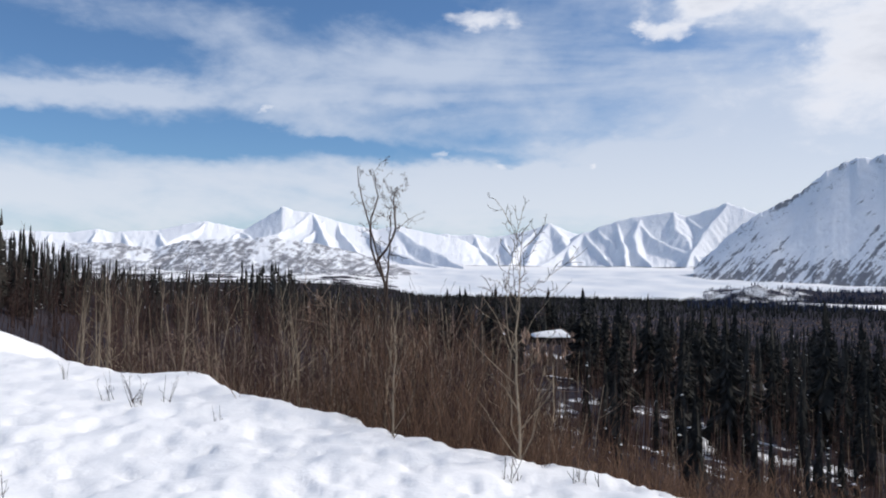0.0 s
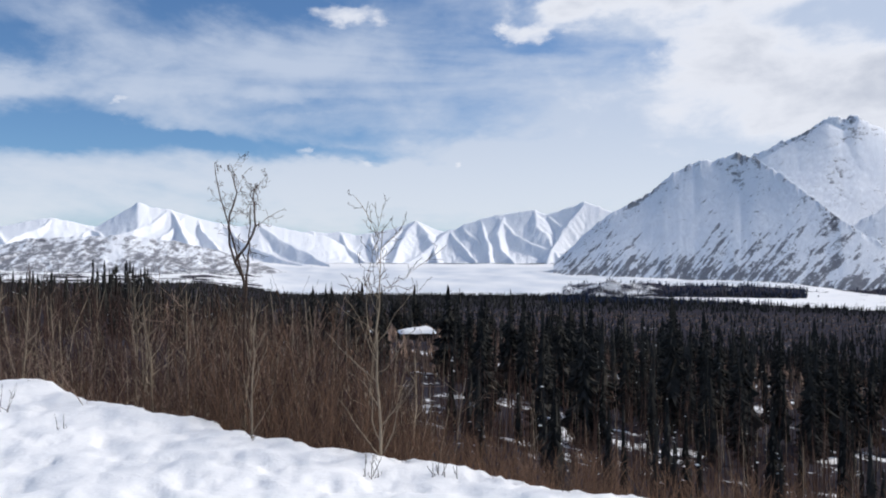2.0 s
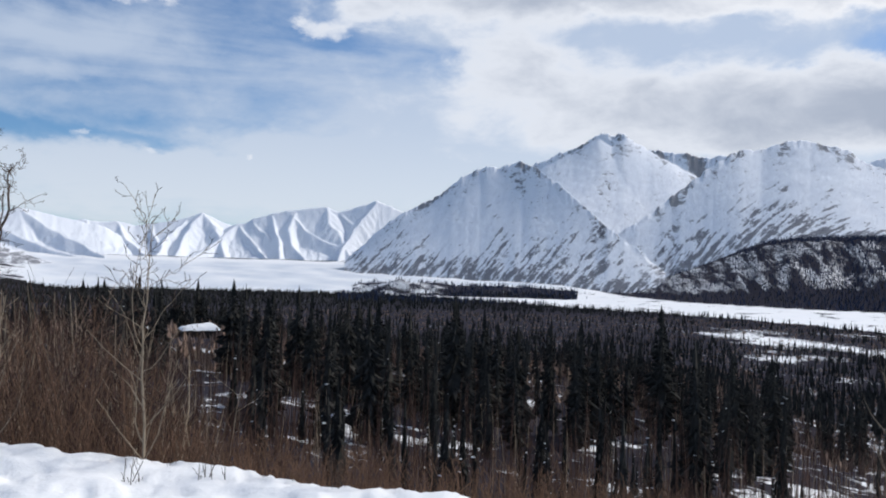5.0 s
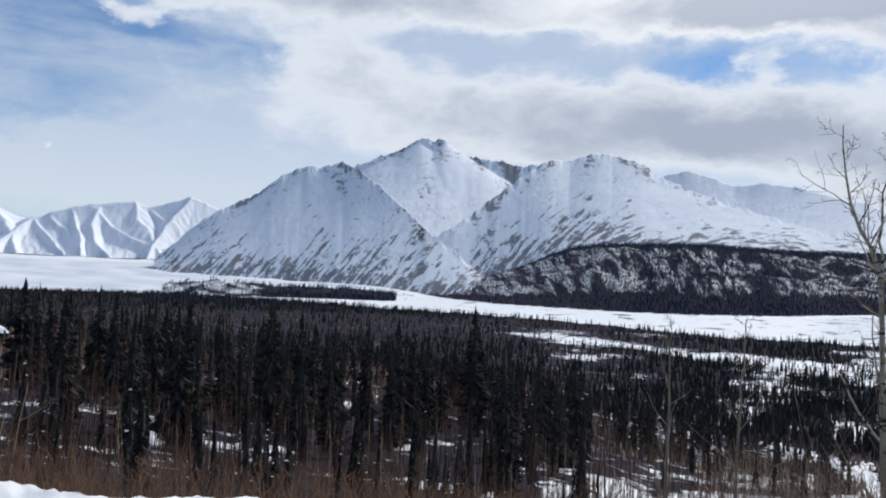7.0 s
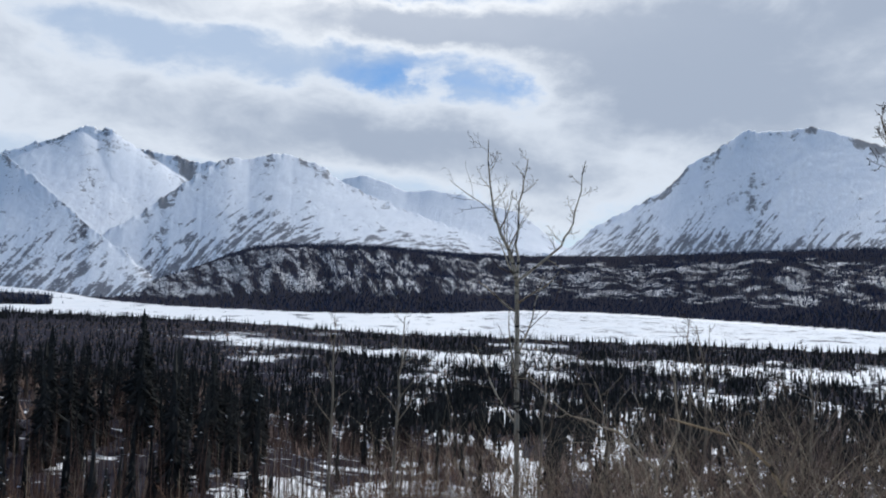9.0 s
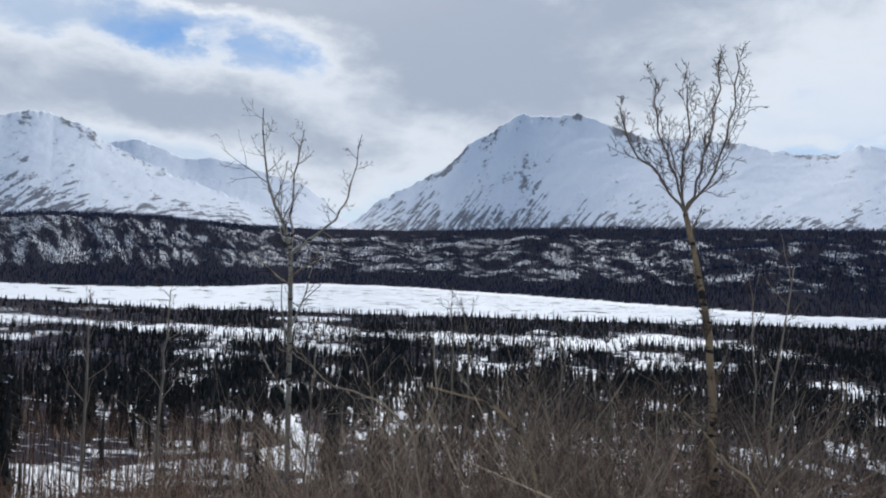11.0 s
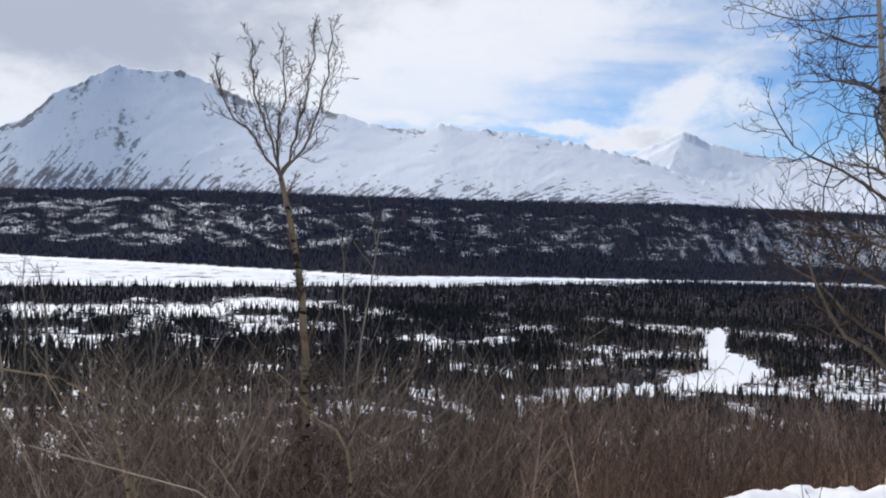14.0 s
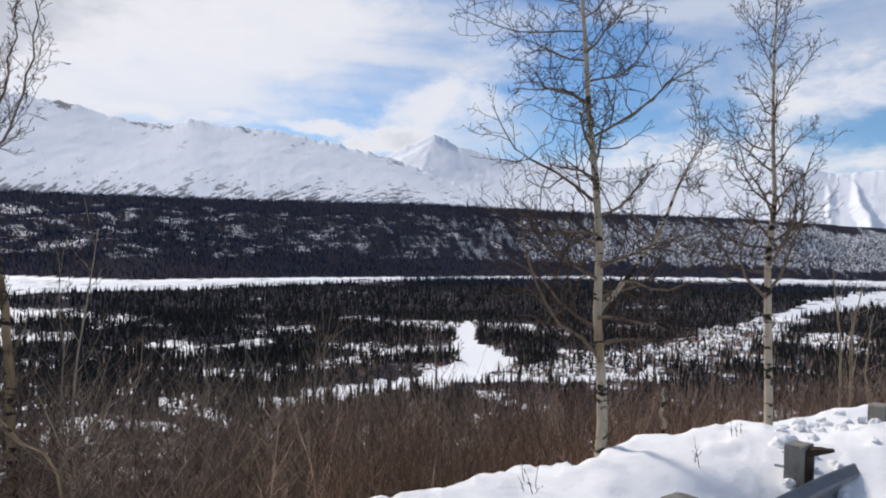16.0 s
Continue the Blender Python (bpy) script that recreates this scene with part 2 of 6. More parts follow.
def bark_material(name, dark, light, scale=18.0, rough=0.85, knots=False):
    m, t, b, geo = material(name, rough, 0.12)
    p = geo.outputs["Position"]
    stretch = t.nodes.new("ShaderNodeVectorMath")
    stretch.operation = "MULTIPLY"
    t.links.new(p, stretch.inputs[0])
    stretch.inputs[1].default_value = (1, 1, 0.35)
    n1, n2 = noise_at(t, stretch.outputs[0], scale, 6, 0.65), noise_at(t, p, scale * 0.12, 3)
    info = t.nodes.new("ShaderNodeNewGeometry")
    c = mixed(t, smooth(t, calc(t, "ADD", calc(t, "MULTIPLY", n1, 0.6), calc(t, "MULTIPLY", info.outputs["Random Per Island"], 0.4)), 0.25, 0.75), dark, light)
    if knots:
        # dark branch scars lie across the bark
        squash = t.nodes.new("ShaderNodeVectorMath")
        squash.operation = "MULTIPLY"
        t.links.new(p, squash.inputs[0])
        squash.inputs[1].default_value = (1, 1, 2.6)
        band = noise_at(t, squash.outputs[0], 4.5, 5, 0.62, 0.3)
        c = mixed(t, smooth(t, noise_at(t, p, 2.2, 5, 0.6), 0.50, 0.68), c, (0.24, 0.17, 0.10))
        c = mixed(t, smooth(t, band, 0.545, 0.60), c, (0.03, 0.024, 0.02))
    t.links.new(c, b.inputs["Base Color"])
    relief(t, b, n1, 0.4, 0.01)
    return m


def leaf_material(name, dark, light, scale=1.5):
    m, t, b, geo = material(name, 1.0, 0.0)
    n1 = noise_at(t, geo.outputs["Position"], scale, 4, 0.7)
    v = calc(t, "ADD", calc(t, "MULTIPLY", n1, 0.6), calc(t, "MULTIPLY", geo.outputs["Random Per Island"], 0.5))
    t.links.new(mixed(t, smooth(t, v, 0.25, 0.85), dark, light), b.inputs["Base Color"])
    return m


SNOW_GROUND = ground_material()
MOUNTAIN = mountain_material("snowy_rock")
FAR_MOUNTAIN = mountain_material("far_snowy_rock", 0.8)
ASPEN = bark_material("aspen_bark", (0.28, 0.23, 0.165), (0.54, 0.46, 0.345), 20, knots=True)
WARM_ASPEN = bark_material("brown_aspen_bark", (0.15, 0.10, 0.06), (0.36, 0.26, 0.155), 20, knots=True)
LIMB = bark_material("aspen_limb_bark", (0.085, 0.062, 0.044), (0.22, 0.165, 0.118), 22)
TWIG = bark_material("twig_bark", (0.042, 0.029, 0.023), (0.125, 0.088, 0.068), 25)
BRUSH = bark_material("willow_bark", (0.032, 0.020, 0.018), (0.118, 0.071, 0.056), 12)
WILLOW = bark_material("red_willow_bark", (0.085, 0.055, 0.042), (0.42, 0.285, 0.21), 12)
# paler willow bark for the roadside brush: its sunlit look is put into the colour
SUNLIT_BRUSH = bark_material("sunlit_brush_bark", (0.13, 0.085, 0.062), (0.52, 0.36, 0.26), 12)
GREY_BRUSH = bark_material("grey_brush_bark", (0.070, 0.050, 0.042), (0.33, 0.23, 0.175), 12)
PALE_BRUSH = bark_material("pale_stem_bark", (0.16, 0.125, 0.09), (0.42, 0.335, 0.24), 12)
RED_BRUSH = bark_material("dry_grass", (0.07, 0.042, 0.030), (0.20, 0.12, 0.078), 12)
NEEDLE = leaf_material("spruce_needles", (0.022, 0.022, 0.020), (0.072, 0.068, 0.060))
# far bench needles lightened towards blue: distance haze baked into the colour
HAZED_NEEDLE = leaf_material("hazed_spruce_needles", (0.029, 0.036, 0.064), (0.073, 0.086, 0.138), 0.1)
SPRUCE_BARK = bark_material("spruce_bark", (0.05, 0.04, 0.033), (0.13, 0.10, 0.08), 15)

# ---- heights ----
def hash2(ix, iy, seed):
    h = (ix.astype(np.int64) * 374761393 + iy.astype(np.int64) * 668265263 + seed * 974711) & 0xFFFFFFFF
    h = ((h ^ (h >> 13)) * 1274126177) & 0xFFFFFFFF
    return (h ^ (h >> 16)) & 0xFFFFFFFF


def perlin(x, y, seed=0):
    """Gradient noise, about -0.7 to 0.7."""
    x, y = np.broadcast_arrays(np.asarray(x, float), np.asarray(y, float))
    ix, iy = np.floor(x), np.floor(y)
    fx, fy = x - ix, y - iy
    u, v = fx * fx * fx * (fx * (fx * 6 - 15) + 10), fy * fy * fy * (fy * (fy * 6 - 15) + 10)

    def g(ox, oy):
        a = hash2(ix + ox, iy + oy, seed) * (2 * np.pi / 2**32)
        return np.cos(a) * (fx - ox) + np.sin(a) * (fy - oy)
    top = g(0, 0) * (1 - u) + g(1, 0) * u
    low = g(0, 1) * (1 - u) + g(1, 1) * u
    return top * (1 - v) + low * v


def fbm(x, y, octaves=5, seed=0, gain=0.5):
    s, a = 0.0, 1.0
    for i in range(octaves):
        s = s + a * perlin(x * 2.0**i, y * 2.0**i, seed + i)
        a *= gain
    return s


def ridged(x, y, octaves=4, seed=0, gain=0.5):
    s, a = 0.0, 1.0
    for i in range(octaves):
        s = s + a * (1 - 2.2 * np.abs(perlin(x * 2.0**i, y * 2.0**i, seed + i)))
        a *= gain
    return s / 1.9


def step(x, lo, hi):
    t = np.clip((x - lo) / (hi - lo), 0, 1)
    return t * t * (3 - 2 * t)


VALLEY = -58.0   # the river plain, under the snow of the viewpoint
# the lip of the snowy shoulder that the camera stands on: bearing, distance
LIP_AZ = (-60, -29, -24, -20, -16.5, -13.3, -9.6, -6, -3.3, 1, 4.8, 8.8, 12.6, 17, 21, 50, 90, 112, 117, 121, 125.3, 129.2, 133, 137, 142.5, 146, 149.4, 165)
LIP_R = (23, 19.65, 16.23, 14.55, 13.91, 11.94, 10.44, 9.92, 9.06, 7.99, 7.66, 7.58, 7.16, 6.52, 6.5, 5.1, 4.9, 5.61, 5.74, 6.06, 6.74, 6.81, 7.99, 8.48, 9.68, 10.75, 11.6, 13.6)
# the slope under it, on four bearings: distances and heights
SLOPE_R = (0, 5, 12, 25, 60, 120, 180, 300, 450, 700)
SLOPE_AZ = (-32, -18, 0, 32, 58, 100, 112, 150)
SLOPE_Z = (
    (0, -0.3, -0.4, -1.2, 0.5, 1.0, 1, -8, -35, -58),
    (0, -0.3, -1.5, -3.5, -3.5, -4, -6, -16, -40, -58),
    (0, -0.5, -3, -6.5, -9, -11, -12.5, -20, -42, -58),
    (0, -0.5, -3.4, -7.5, -13, -17, -21, -32, -50, -58),
    (0, -0.5, -4, -9, -16, -25, -34, -48, -57, -58),
    (0, -0.5, -4, -9, -16, -26, -35, -48, -57, -58),
    (0, -0.5, -4, -9.5, -20, -33, -44, -57, -58, -58),
    (0, -0.5, -3, -7, -16, -30, -42, -57, -58, -58),
)
# the river plain: its near and its far bank
NEAR_AZ = (-5, 8, 18, 33, 45, 55, 69, 88, 103, 112, 120, 130)
NEAR_R = (2100, 2050, 2000, 1500, 1270, 1060, 1010, 1060, 1220, 1480, 1820, 2000)
FAR_AZ = (-6, 18, 27, 33, 37, 41, 48, 54, 61, 63.2, 66, 72, 80, 88, 99, 119, 130, 150)
FAR_R = (4000, 4000, 3300, 2800, 2450, 2020, 1830, 1780, 2020, 2280, 2540, 2560, 2170, 1850, 1560, 2000, 2400, 2900)
# the wooded bench beyond the river: the elevation of its edge, in degrees, over the bearing
BENCH_AZ = (28, 32, 36, 46, 55, 62, 72, 87, 99, 119, 129, 140, 150, 165)
BENCH_EL = (0.2, 0.5, 1.7, 2.75, 2.9, 2.5, 2.7, 3.35, 3.4, 3.5, 3.1, 2.8, 2.1, 1.5)
# a frozen side channel below the viewpoint: bearing, distance, half its width
CHANNEL = ((122.2, 700, 5), (122.1, 600, 9), (122.1, 500, 12), (123.6, 465, 18), (122.5, 415, 14), (118.0, 372, 14), (114.0, 338, 14), (109.5, 312, 9))
CHANNEL_2 = ((122, 385, 9), (127, 380, 8), (131, 400, 5), (135, 430, 2))
CHANNEL_3 = ((142.5, 850, 6), (145, 1050, 26), (147.5, 1300, 60), (151, 1800, 110))
MARSH = ((123, 395, 24), (129, 420, 28), (135, 490, 30), (140, 640, 32), (143.5, 900, 25))
# a snowed-up track and a gap among the spruces on the slope
TRACK = ((60, 235, 4), (64.5, 190, 4), (66.5, 140, 3), (65.0, 105, 4), (67, 85, 3))
GAP = ((49, 66, 5), (53, 60, 7), (57, 56, 5))


def polar(az, r):
    return r * np.sin(np.radians(az)), r * np.cos(np.radians(az))


def near_line(az, r, line):
    """How deep a place lies within a channel: 1 in the middle, 0 at its bank, negative outside."""
    x, y = polar(az, r)
    best = np.full(np.shape(x), -9.0)
    for (a0, r0, w0), (a1, r1, w1) in zip(line, line[1:]):
        (x0, y0), (x1, y1) = polar(a0, r0), polar(a1, r1)
        dx, dy = x1 - x0, y1 - y0
        k = np.clip(((x - x0) * dx + (y - y0) * dy) / (dx * dx + dy * dy), 0, 1)
        d = np.hypot(x - x0 - k * dx, y - y0 - k * dy)
        best = np.maximum(best, 1 - d / (w0 + k * (w1 - w0)))
    return best


def lip(az):
    return np.interp(az, LIP_AZ, LIP_R) + 0.13 * fbm(np.asarray(az) * 0.5, 0 * np.asarray(az), 5, 43, 0.65)


def slope_height(az, r):
    rows = [np.interp(r, SLOPE_R, z) for z in SLOPE_Z]
    k = np.clip(np.interp(az, SLOPE_AZ, range(len(SLOPE_AZ))), 0, len(rows) - 1.001)
    i = np.floor(k).astype(int)
    f = step(k - i, 0, 1)
    stack = np.stack(rows)
    low = np.take_along_axis(stack, i[None], 0)[0]
    high = np.take_along_axis(stack, i[None] + 1, 0)[0]
    return low * (1 - f) + high * f


def bench_height(az, r):
    shore = np.interp(az, FAR_AZ, FAR_R) + 30 * fbm(az * 0.4, 0 * az, 3, 5)
    edge = shore + np.interp(az, (30, 40, 100, 150), (500, 900, 1000, 700))
    top = EYE + edge * np.tan(np.radians(np.interp(az, BENCH_AZ, BENCH_EL)))
    k = (r - shore) / (edge - shore)
    shape = np.clip(np.clip(k, 0, 1) ** 1.15, 0, 1)
    # gullies run down its face
    gully = ridged(az * 0.55 + 0.6 * k, k * 1.2, 3, 13) * 22 * step(k, 0.12, 0.4) * (1 - step(k, 0.8, 1.0)) * (1 - step(az, 62, 70))
    wave = gully + fbm(*(c / 260 for c in polar(az, r)), 4, 11) * 26 * step(k, 0.1, 0.5) * (1 - step(k, 0.75, 1.0))
    return np.where(k > 0, (top - VALLEY) * np.minimum(shape, 1) + wave, 0.0) * step(az, 33, 49) * (1 - step(az, 190, 220))


def ground_height(az, r):
    az, r = np.broadcast_arrays(np.asarray(az, float), np.asarray(r, float))
    x, y = polar(az, r)
    edge = lip(az)
    z = slope_height(az, r)
    # the shoulder is nearly level as far as its lip, which is rounded
    over = step(r, edge - 0.3, edge + 2.8)
    lump = 0.10 * fbm(x / 2.2, y / 2.2, 4, 21) + 0.035 * fbm(x / 0.5, y / 0.5, 3, 31)
    dimple = -0.10 * np.clip(fbm(x / 0.40, y / 0.40, 4, 33, 0.6) - 0.02, 0, 1)
    # ploughed snow about the guard rail
    hollow = -0.20 * np.exp(-(((x - 3.9) / 0.6) ** 2 + ((y + 4.9) / 1.6) ** 2)) + 0.16 * np.exp(-(((x - 4.35) / 0.35) ** 2 + ((y + 6.9) / 0.55) ** 2))
    hollow += 0.04 * np.exp(-(((x - 5.5) / 0.45) ** 2 + ((y + 6.6) / 0.4) ** 2)) + (0.11 * ridged(x / 0.6, y / 0.6, 5, 35, 0.6) + 0.03) * np.exp(-(((x - 4.8) / 0.9) ** 2 + ((y + 6.5) / 1.5) ** 2))
    lump = lump + 0.022 * fbm(x / 0.2, y / 0.2, 3, 37, 0.6) * np.exp(-(((r - edge) / 0.7) ** 2))
    lump = (lump + dimple * np.interp(az, (60, 110), (1.0, 0.3))) * step(r, 0.2, 1.6)
    z = (0.08 + lump + hollow) * (1 - over) + np.minimum(z + 0.5 * fbm(x / 9, y / 9, 4, 41) * step(r, 12, 40), 8) * over
    # a second snowbank beyond the first, on the left
    z += np.interp(az, (-60, -31, -26, -21.5), (1.2, 0.95, 0.75, 0.0)) * np.exp(-(((r - 30) / 6) ** 2))
    z += 2.5 * fbm(x / 60, y / 60, 4, 51) * step(r, 60, 160) * (1 - step(r, 500, 800))
    # the glacier rises slowly to the feet of its mountains
    ice = step(az, -9, 0) * (1 - step(az, 31, 39))
    z += ice * (np.clip((r - 2050) / 2000, 0, 1) ** 1.25 * 95 + 10 * ridged(x / 300, y / 300, 4, 61) * step(r, 2200, 2700))
    # a wooded moraine before the ice
    z += np.interp(az, (17.5, 19.5, 22, 24.5, 25.5, 27, 32, 36), (0, 20, 26, 20, 9, 13, 9, 0)) * np.exp(-(((r - 2300) / 200) ** 2)) * (0.8 + 0.6 * fbm(az * 1.1, r / 300, 4, 71))
    z += bench_height(az, r)
    z += 1.2 * fbm(x / 45, y / 45, 3, 81) * step(r, 300, 700)
    # left of the glacier the ground climbs to the foothills
    z += (1 - step(az, -9, 0)) * np.clip((r - 1300) / 2500, 0, 1) ** 1.3 * 130
    return z


def cover_at(az, r):
    """How far woods and brush cover the snow, 0 to 1."""
    x, y = polar(az, r)
    near = np.interp(az, NEAR_AZ, NEAR_R)
    shore = np.interp(az, FAR_AZ, FAR_R)
    patches = fbm(az * 0.16, np.log(np.maximum(r, 1)) * 7.0, 5, 91, 0.6)
    dense = np.interp(az, (-40, 40, 55, 64, 85, 100, 112, 150), (0.95, 0.92, 0.80, 0.68, 0.66, 0.72, 0.77, 0.74))
    dense = np.where((r > 40) & (r < 75) & (az < 48), 1.15, dense)
    dense = np.where((r > 40) & (r < 260), np.minimum(dense, np.where(r < 75, 1.15, np.interp(az, (-40, 2, 12, 42, 58), (0.97, 0.95, 0.72, 0.68, 0.6)))), dense)
    dense = np.where(r > 0.80 * near, np.maximum(dense, 1.0), dense)
    dense = np.where((az > 97) & (r > 720), 1.1, dense)
    patches = patches * np.where(r > 260, np.interp(az, (38, 54), (0.3, 1.0)), 1.0)
    wood = np.clip(dense + 0.85 * patches * np.where(r < 75, 0.5, 1.0), 0, 1.15)
    # between the spruces of the slope the snow shows in small bits
    inside = step(az, 4, 9) * (1 - step(az, 50, 62)) * step(r, 30, 44) * (1 - step(r, 230, 290))
    wood = wood * (1 - inside) + inside * np.clip(np.interp(az, (5, 25, 38, 48, 60), (0.72, 0.66, 0.80, 0.68, 0.46)) + 0.5 * fbm(x / 14, y / 14, 4, 92, 0.6), 0, 1)
    wood = np.where((az < -4) & (az > -40) & (r > 34) & (r < 130), 1.15, wood)
    wood = np.where((r < 48) & (az > -10) & ((az < 50) | (az > 74)), 1.1, wood)
    clear_row = np.exp(-(((r / near - 0.70) / 0.045) ** 2)) * step(az, 36, 46) * (1 - step(az, 90, 100))
    wood = wood * (1 - 0.62 * clear_row)
    wood = np.where(np.maximum(near_line(az, r, TRACK), near_line(az, r, GAP)) + 0.4 * fbm(x / 9, y / 9, 3, 96) > 0, 0.1, wood)
    wood = np.where(near_line(az, r, MARSH) + 0.6 * fbm(x / 30, y / 30, 3, 94) > 0, np.minimum(wood, 0.47), wood)
    wood = np.where(np.maximum(near_line(az, r, CHANNEL), np.maximum(near_line(az, r, CHANNEL_2), near_line(az, r, CHANNEL_3))) + 0.8 * fbm(x / 26, y / 26, 4, 95) > 0.1, 0.02, wood)
    wood = wood * step(r, lip(az) + 0.5, lip(az) + 3.0) * (1 - 0.97 * (1 - step(az, -22.5, -20.5)) * (1 - step(r, 31, 35)))
    plain = (r > near * (1 + 0.03 * fbm(az * 0.5, 0 * az, 4, 97))) & (r < shore)
    bars = 0.60 * step(fbm(az * 0.45, r / 80, 5, 99, 0.65), 0.20, 0.50) * step(az, 30, 36)
    bars = np.maximum(bars, (0.31 + 0.16 * fbm(az * 0.9, r / 90, 4, 98, 0.6)) * step(az, 61, 64) * step(r, near * 1.02, near * 1.08) * (1 - step(r, shore * 0.86, shore * 0.97)))
    wood = np.where(plain, bars, wood)
    wood = np.where((r >= shore) & (az > 34), 0.75, wood)
    moraine = step(az, 17, 19) * (1 - step(az, 33, 35)) * step(r, 1900, 2000) * (1 - step(r, 2350, 2450))
    wood = np.where(moraine > 0.5, np.interp(az, (17, 19, 24, 25, 36), (0.4, 0.55, 0.60, 0.92, 0.92)) + 0.45 * fbm(az * 0.9, r / 120, 4, 103), wood)
    wood = np.where((az < -2) & (r > 140) & (r < 2150), 1.1, wood)
    left = (az < -3) & (r > 2150)
    wood = np.where(left, np.clip(0.62 - (r - 1500) / 6000 + 1.0 * fbm(x / 90, y / 90, 5, 105, 0.65), 0, 1), wood)
    return np.clip(wood, 0, 1.4)


def bench_at(az, r):
    """For the far bench: where it is, how far up its face, how much of it is gullies, and how snowy."""
    shore = np.interp(az, FAR_AZ, FAR_R) + 30 * fbm(az * 0.4, 0 * az, 3, 5)
    k = (r - shore) / np.interp(az, (30, 40, 100, 150), (500, 900, 1000, 700))
    gully = np.interp(az, (36, 42, 58, 66, 84, 108, 124, 132), (0.8, 0.75, 0.8, 0.2, 0.0, 0.2, 0.6, 1.0))
    snowy = np.interp(k, (0.0, 0.16, 0.26, 0.80, 0.93, 1.0), (-0.3, -0.22, 0.0, 0.0, -0.14, -0.3)) * np.interp(az, (34, 40, 52), (0.5, 0.7, 1.0)) + np.interp(az, (34, 40, 60, 66, 76, 84, 90, 97, 117, 128, 136, 150), (0.08, 0.06, 0.045, 0.045, 0.03, 0.03, 0.02, 0.006, 0.0, 0.07, 0.15, 0.19))
    return dict(bench=((k > 0) & (az > 35)).astype(float), bench_az=az, bench_up=np.clip(k, -0.2, 2.0), gully=gully, snowy=snowy)


def ice_at(az, r):
    """Where old glacier ice shows through the snow."""
    x, y = polar(az, r)
    zone = step(az, -6, 0) * (1 - step(az, 30, 36)) * step(r, 1980, 2080) * (1 - step(r, 3500, 3800))
    return np.clip(zone * (0.55 + 0.7 * fbm(x / 120, y / 260, 4, 107)) + 0.25 * step(az, 33, 36) * step(fbm(x / 70, y / 30, 4, 108), 0.0, 0.4) * (r > 900) + 0.4 * step(az, 61, 64) * (r > 900) * (r < np.interp(az, FAR_AZ, FAR_R) * 0.93), 0, 1)


def sheet(name, az, r, heights, closed, mat, **fields):
    """A sheet of quads over bearings (degrees) and distances."""
    x, y = polar(az[None, :], r[:, None] if r.ndim == 1 else r)
    co = np.stack([x, y, heights], -1).reshape(-1, 3)
    rows, cols = heights.shape
    j = np.arange(cols if closed else cols - 1)
    a = (np.arange(rows - 1)[:, None] * cols + j).ravel()
    b = (np.arange(rows - 1)[:, None] * cols + (j + 1) % cols).ravel()
    faces = np.stack([a, a + cols, b + cols, b], -1)
    return mesh_of(name, co, faces, mat, **fields)


def mesh_of(name, co, faces, mat, soft=True, **fields):
    me = bpy.data.meshes.new(name)
    n = faces.shape[1]
    me.vertices.add(len(co))
    me.vertices.foreach_set("co", np.ascontiguousarray(co, np.float32).ravel())
    me.loops.add(faces.size)
    me.loops.foreach_set("vertex_index", np.ascontiguousarray(faces, np.int32).ravel())
    me.polygons.add(len(faces))
    me.polygons.foreach_set("loop_start", np.arange(0, faces.size, n, dtype=np.int32))
    me.polygons.foreach_set("use_smooth", np.full(len(faces), soft))
    for key, values in fields.items():
        me.attributes.new(key, "FLOAT", "POINT").data.foreach_set("value", np.ascontiguousarray(values, np.float32).ravel())
    me.materials.append(mat)
    me.update(calc_edges=True)
    me.validate()
    return me


GROUND_AZ = np.concatenate([np.arange(-40, 160, 0.34), np.arange(160, 320, 1.6)])
GROUND_R = np.concatenate([[0.05, 0.6], np.geomspace(1.2, 3.4, 24), np.geomspace(3.5, 22, 130), np.geomspace(22.5, 40, 22), np.geomspace(41, 900, 84), np.geomspace(910, 3400, 96), np.geomspace(3450, 4900, 16)])
GROUND_GRID = np.meshgrid(GROUND_AZ, GROUND_R)
gz = ground_height(GROUND_AZ[None, :], GROUND_R[:, None])
ground = new("ground", sheet("ground", GROUND_AZ, GROUND_R, gz, True, SNOW_GROUND, cover=cover_at(*GROUND_GRID), ice=ice_at(*GROUND_GRID), **bench_at(*GROUND_GRID)))
tagged(ground, "snow-covered shoulder, wooded slope and white river plain", "ground", kind="structure")


def along(pts, n):
    """A smooth line of n points through a few."""
    pts = np.asarray(pts, float)
    k = np.linspace(0, len(pts) - 1, n)
    i = np.minimum(k.astype(int), len(pts) - 2)
    f = (k - i)[:, None]
    a, b, c, d = pts[np.maximum(i - 1, 0)], pts[i], pts[i + 1], pts[np.minimum(i + 2, len(pts) - 1)]
    return 0.5 * (2 * b + (c - a) * f + (2 * a - 5 * b + 4 * c - d) * f * f + (3 * b - a - 3 * c + d) * f**3)


